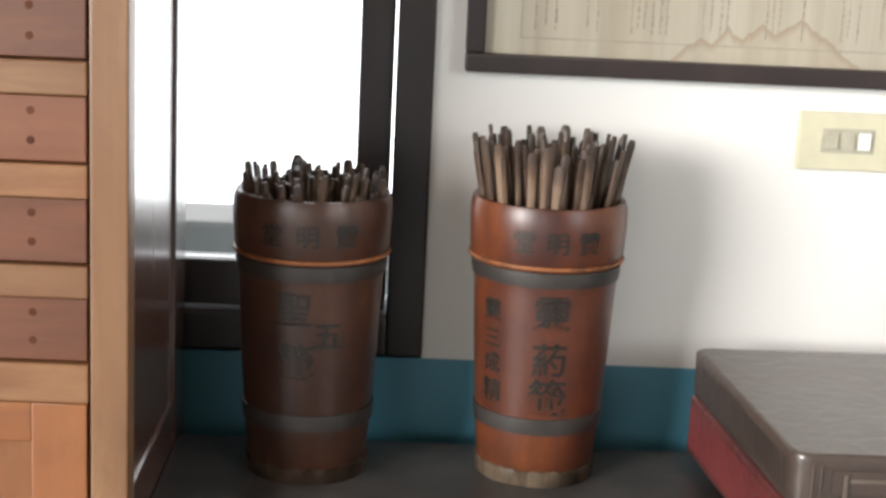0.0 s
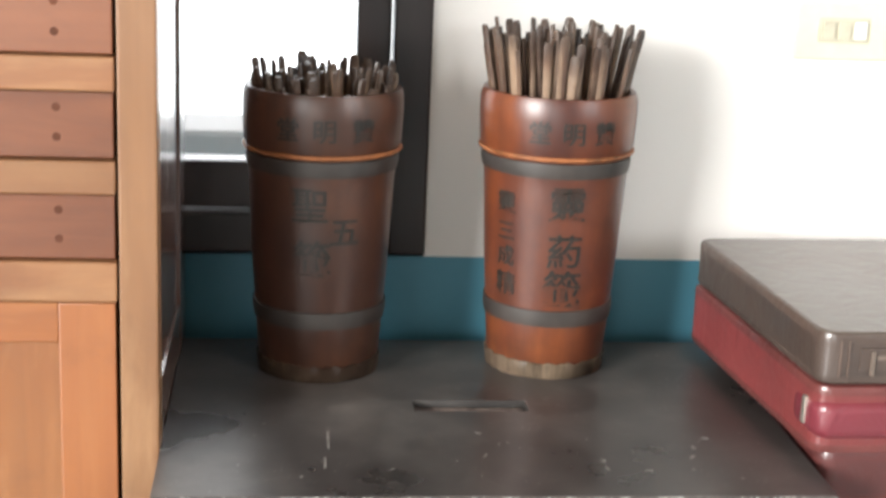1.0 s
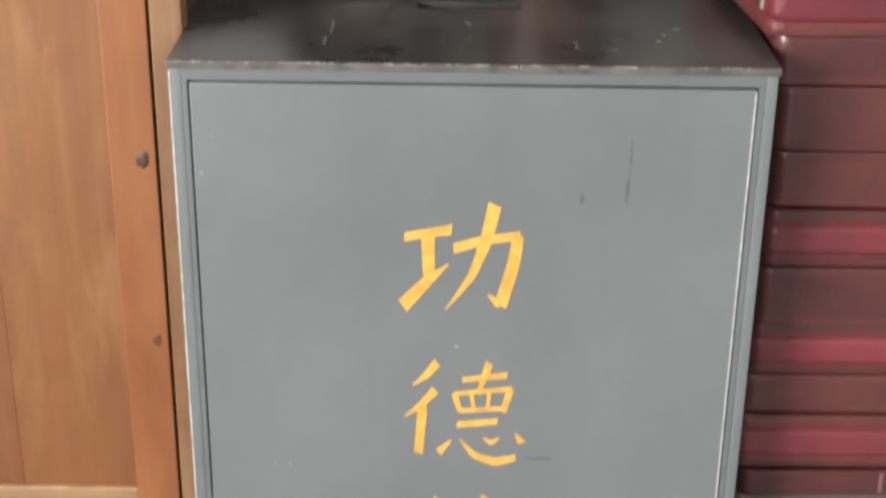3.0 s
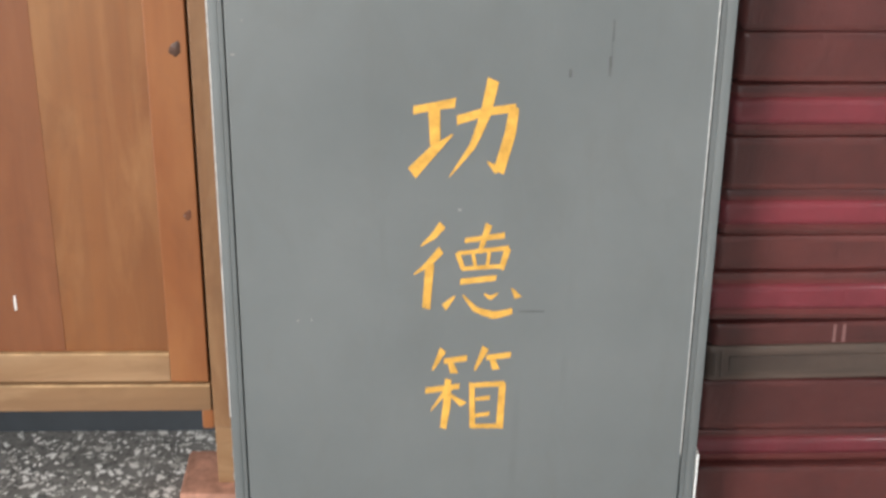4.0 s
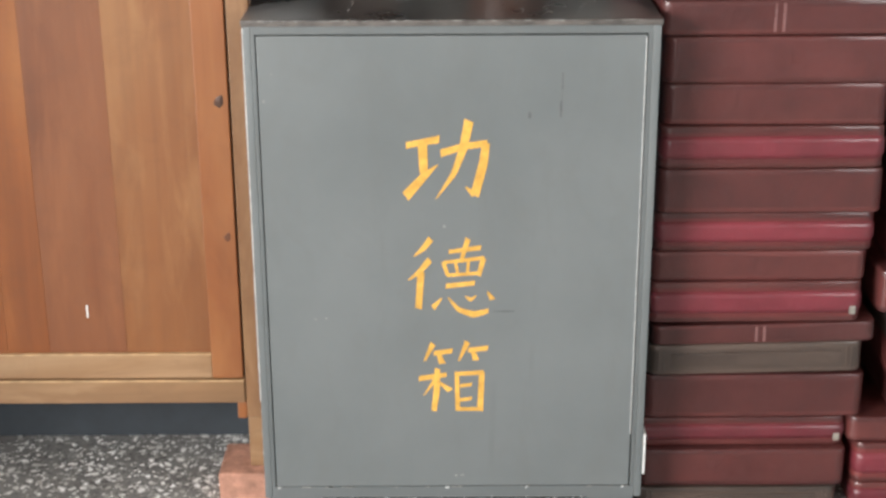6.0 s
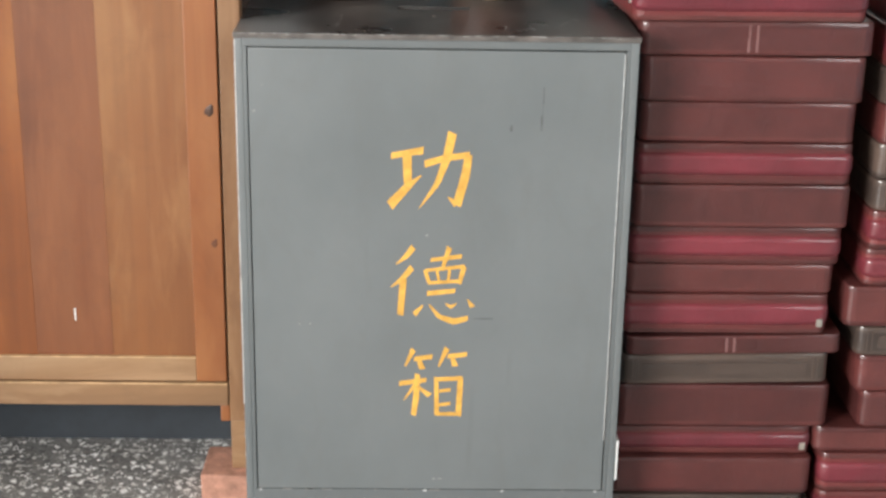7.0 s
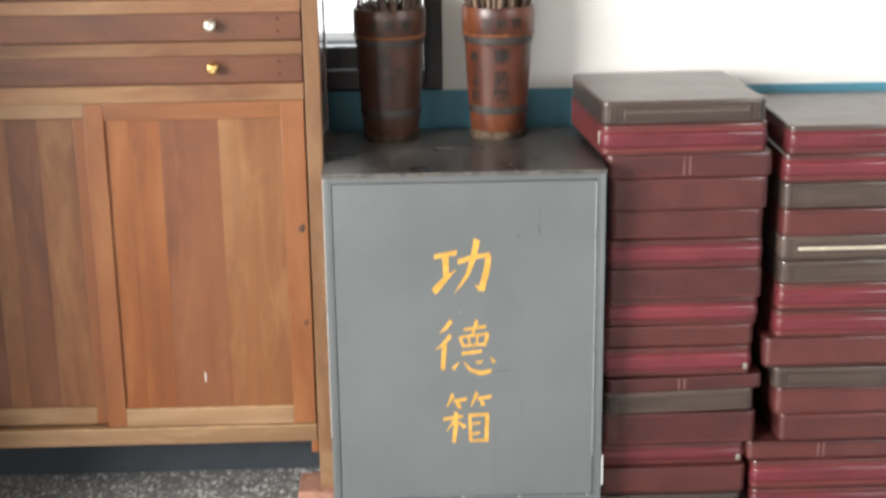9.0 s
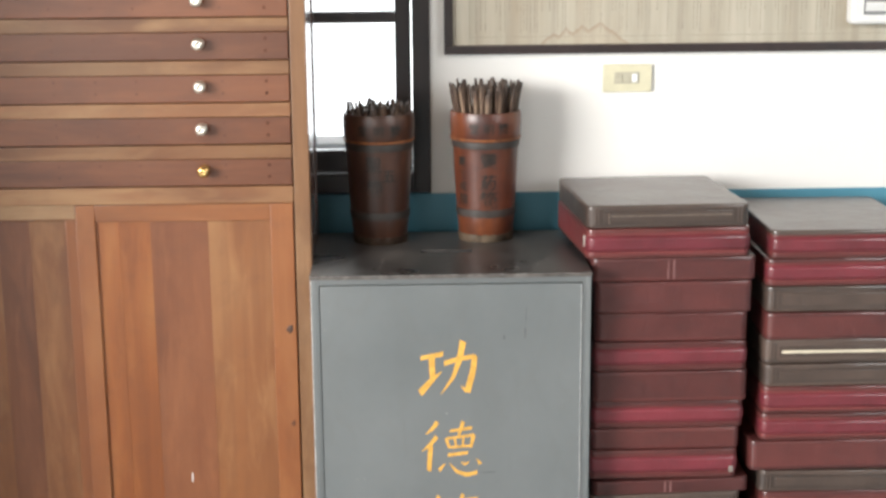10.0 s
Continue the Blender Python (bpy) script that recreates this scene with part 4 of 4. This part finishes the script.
# ---- stacked albums ----
def album(m, w, d, h, kind, label, seed, extra=""):
    """A padded, zipped album lying flat, its spine to the front. Origin: front left bottom."""
    rng = random.Random(seed)
    mat = {"s": M_RED, "m": M_MAROON, "l": M_MAROON, "g": M_TAUPE, "gl": M_TAUPE}[kind]
    a = thing("photo_album", m, label, "album", "stacked albums")
    def slab(x0, x1, y0, y1, z0, z1, corner, edge, soft):
        bm = bmesh.new()
        block(bm, x0, x1, y0, y1, z0, z1)
        up = [e for e in bm.edges if abs(e.verts[0].co.z - e.verts[1].co.z) > (z1 - z0) * 0.5]
        bmesh.ops.bevel(bm, geom=up, offset=corner, segments=4, profile=0.5, affect="EDGES")
        if soft is None:
            return bm
        flat = [e for e in bm.edges if abs(e.verts[0].co.z - soft) + abs(e.verts[1].co.z - soft) < 1e-5 and len(e.link_faces) == 2 and abs(e.link_faces[0].normal.dot(e.link_faces[1].normal)) < 0.2]
        bmesh.ops.bevel(bm, geom=flat, offset=edge, segments=2, profile=0.5, affect="EDGES")
        return bm

    def pad(x0, x1, y0, y1, z0, z1, soft):
        """A band with rounded upright corners and a swollen front."""
        bm = slab(x0, x1, y0, y1, z0, z1, 0.018, 0.0, None)
        rim = [e for e in bm.edges if abs(e.verts[0].co.z - e.verts[1].co.z) < 1e-6]
        bmesh.ops.bevel(bm, geom=rim, offset=soft, segments=5, profile=0.5, affect="EDGES")
        return bm

    t = min(0.009, h * 0.17)
    sag = rng.uniform(0.0, 0.0016)
    part("body", slab(0.0002, w - 0.0002, 0.0002, d - 0.0002, t, h - t - sag, 0.017, 0.0, None), mat, a)
    cover = M_MAROON if kind == "s" else mat
    part("cover", slab(0, w, 0, d, 0, t, 0.017, min(0.0045, h * 0.09), 0), cover, a)
    part("cover", slab(0, w, 0, d, h - t - sag, h, 0.017, min(0.0045, h * 0.09), h), M_TAUPE if "t" in extra else cover, a)
    if kind == "s":
        z0 = h * 0.27
        part("zip_band", pad(-0.0012, w + 0.0012, -0.0048, 0.06, h * 0.20, h * 0.80, min(0.012, h * 0.24)), M_PINK, a, "bright crimson zip band")
        for z in (h * 0.415, h * 0.575):
            part("piping", slab(-0.0008, w + 0.0008, -0.0044, 0.058, z - 0.0007, z + 0.0007, 0.0175, 0.0, None), M_RED, a)
        if "p" in extra:
            part("zip_pull", solid(w - 0.021, w - 0.011, -0.006, -0.0015, z0 - 0.004, z0 + 0.010, bevel=0.0015), M_METAL, a, "small nickel zip pull")
        if "c" in extra:
            part("zip_pull", solid(-0.0035, 0.0005, 0.020, 0.027, h * 0.35, h * 0.75, bevel=0.0012), M_METAL, a, "small nickel zip pull")
    elif kind in ("g", "gl"):
        z0, z1 = h * 0.28, h * 0.72
        part("spine_strip", solid(0.036, w - 0.036, -0.0018, 0.003, z0, z1, bevel=0.0014), M_TAUPE, a, "raised brown spine strip")
        for x in (0.018, 0.026, w - 0.026, w - 0.018):
            part("spine_rib", solid(x - 0.0014, x + 0.0014, -0.0014, 0.003, h * 0.14, h * 0.86, bevel=0.001), M_TAUPE, a)
        if "k" in extra:
            part("clasp", solid(0.046, 0.050, -0.0045, -0.001, h * 0.2, h * 0.66, bevel=0.001), M_ZIP, a, "pale clasp end")
            part("zip_line", solid(0.052, w - 0.04, -0.0028, -0.001, h * 0.50, h * 0.58, bevel=0.0006), M_ZIP, a, "brownish zip line")
        if kind == "gl":
            part("page_edge", solid(0.04, w - 0.04, -0.0036, -0.0012, h * 0.44, h * 0.56, bevel=0.0008), M_CREAM, a, "pale strip across the spine")
    elif kind == "l":
        for x in (0.46, 0.495):
            part("clear_tab", solid(w * x, w * x + 0.004, -0.001, 0.002, h * 0.10, h * 0.9), M_CLEAR, a, "clear plastic label tab")
    if "w" in extra:
        # a soft cover pushed askew
        for ob in a.children:
            for v in ob.data.vertices:
                v.co.x -= 0.062 * max(v.co.y, 0.0)
    return a


STACK_A = [("g", 0.9, 0.297, 0.653), ("s", 0.8325, 0.297, 0.658), ("l", 0.7785, 0.308, 0.673), ("m", 0.706, 0.316, 0.666), ("m", 0.641, 0.318, 0.6585), ("s", 0.5735, 0.315, 0.659), ("m", 0.502, 0.314, 0.662), ("s", 0.438, 0.313, 0.656), ("m", 0.388, 0.309, 0.65), ("s", 0.319, 0.307, 0.646), ("l", 0.279, 0.318, 0.673), ("g", 0.226, 0.313, 0.656), ("m", 0.15, 0.308, 0.665), ("s", 0.098, 0.3, 0.641), ("m", 0.031, 0.302, 0.643), ("g", FLOOR, 0.3, 0.632)]
STACK_B = [("s", 0.8245, 0.7025, 1.036), ("s", 0.761, 0.697, 1.03), ("g", 0.7025, 0.6975, 1.03), ("m", 0.64, 0.698, 1.031), ("gl", 0.583, 0.697, 1.03), ("g", 0.531, 0.6985, 1.032), ("s", 0.466, 0.697, 1.03), ("s", 0.402, 0.696, 1.029), ("m", 0.332, 0.6735, 1.006), ("g", 0.28, 0.6975, 1.03), ("m", 0.216, 0.704, 1.037), ("m", 0.151, 0.7155, 1.048), ("l", 0.107, 0.644, 1), ("s", 0.036, 0.656, 0.998), ("s", FLOOR, 0.657, 0.9975)]
LABELS = {"s": "red padded album with a crimson zip band in a stack", "m": "plain maroon vinyl album lying in a stack", "l": "thin maroon album with a clear label tab in a stack",
          "g": "taupe vinyl album with a ribbed spine in a stack", "gl": "taupe album with a pale strip across its spine in a stack"}
rng = random.Random(3)
for stack, front, head in ((STACK_A, 0.0715, 0.951), (STACK_B, 0.074, 0.889)):
    upper, first = head, stack is STACK_A
    for i, (kind, z0, x0, x1) in enumerate(stack):
        tilt, cut = {(True, 10): (-1.2, 0.007), (True, 11): (-1.2, 0.0), (False, 9): (0.5, 0.001)}.get((first, i), (rng.uniform(-0.12, 0.12), 0.0))
        turn = {(True, 0): 1.2, (True, 1): 1.6}.get((first, i), rng.uniform(-0.3, 0.5))
        deep = 0.343 if first and i < 2 else 0.384 + rng.uniform(-0.01, 0.004)
        y = front + rng.uniform(-0.003, 0.004) - (0.012 if z0 < 0.05 else 0.008 if first and i < 2 else 0.0)
        extra = {(True, 0): "kw", (True, 1): "cw", (True, 9): "p", (True, 13): "p", (False, 0): "t"}.get((first, i), "")
        album(pose(x0, y, z0, 0, tilt, turn), x1 - x0, deep, upper - z0 - 0.0008 - cut, kind, LABELS[kind], i, extra)
        upper = z0


# ---- on the wall ----
switch = thing("light_switch", pose(0.3815, WALL_Y, 1.144), "ivory plastic wall plate with three small rocker switches", "switch")
part("plate", solid(0, 0.117, -0.009, 0, 0, 0.066, bevel=0.003), M_IVORY, switch)
part("recess", solid(0.027, 0.087, -0.0102, -0.008, 0.020, 0.048, bevel=0.001), M_SWITCH, switch)
for i in range(3):
    part("rocker", solid(0.0315 + i * 0.0185, 0.0455 + i * 0.0185, -0.0130, -0.0095, 0.0245, 0.0440, bevel=0.0015), M_WHITE if i == 2 else M_SWITCH, switch, "white rocker" if i == 2 else "")

pic = thing("framed_scroll", pose(0.002, WALL_Y, 1.2385), "old framed paper of faded writing with a brown water stain", "picture")
PW, PH, PB = 1.62, 0.70, 0.021
part("frame_bar", solid(0, PW, -0.024, -0.001, 0, PB, bevel=0.003), M_FRAME, pic)
part("frame_bar", solid(0, PW, -0.024, -0.001, PH - PB, PH, bevel=0.003), M_FRAME, pic)
part("frame_bar", solid(0, PB, -0.0235, -0.001, PB, PH - PB, bevel=0.003), M_FRAME, pic)
part("frame_bar", solid(PW - PB, PW, -0.0235, -0.001, PB, PH - PB, bevel=0.003), M_FRAME, pic)
paper = part("paper", solid(PB - 0.003, PW - PB + 0.003, -0.010, -0.004, PB - 0.003, PH - PB + 0.003), M_PAPER, pic, "yellowed paper with a tide mark")
# unreadable columns of writing, as plain bars
rng = random.Random(8)
bm = bmesh.new()
x = 0.075
while x < PW - 0.07:
    z = PB + 0.028 + rng.choice((0.0, 0.006, 0.05))
    while z < PH - 0.08:
        h = rng.uniform(0.004, 0.010)
        block(bm, x, x + rng.uniform(0.0012, 0.0026), -0.0106, -0.0099, z, z + h)
        z += h + rng.uniform(0.0006, 0.003)
    x += rng.choice((0.007, 0.009, 0.011, 0.018, 0.026))
tagged(part("writing", bm, M_GREYINK, pic, "faded columns of small writing", smooth=False), kind="stuff")
part("ruled_line", solid(0.06, PW - 0.06, -0.0106, -0.0099, PB + 0.018, PB + 0.0192), M_GREYINK, pic)
part("ruled_line", solid(0.06, 0.0612, -0.0106, -0.0099, PB + 0.0195, PH - 0.06), M_GREYINK, pic)

unit = thing("wall_unit", pose(0.957, WALL_Y - 0.01, 1.303), "white plastic louvred unit mounted high on the wall", "air unit")
part("casing", solid(0, 0.36, -0.05, 0, 0, 0.26, bevel=0.012, segments=3), M_CASING, unit)
# grey plate that paints the shade between the louvres
part("grille", solid(0.028, 0.335, -0.0512, -0.046, 0.022, 0.236, bevel=0.002), M_SLOT_SHADE, unit, "plate behind the louvres, coloured grey for the shade in their gaps")
for i in range(6):
    slat = solid(0.032, 0.331, -0.004, 0.004, -0.011, 0.011, bevel=0.002)
    bmesh.ops.transform(slat, matrix=pose(0, -0.0535, 0.042 + i * 0.034, 24), verts=slat.verts)
    part("louvre", slat, M_CASING, unit)
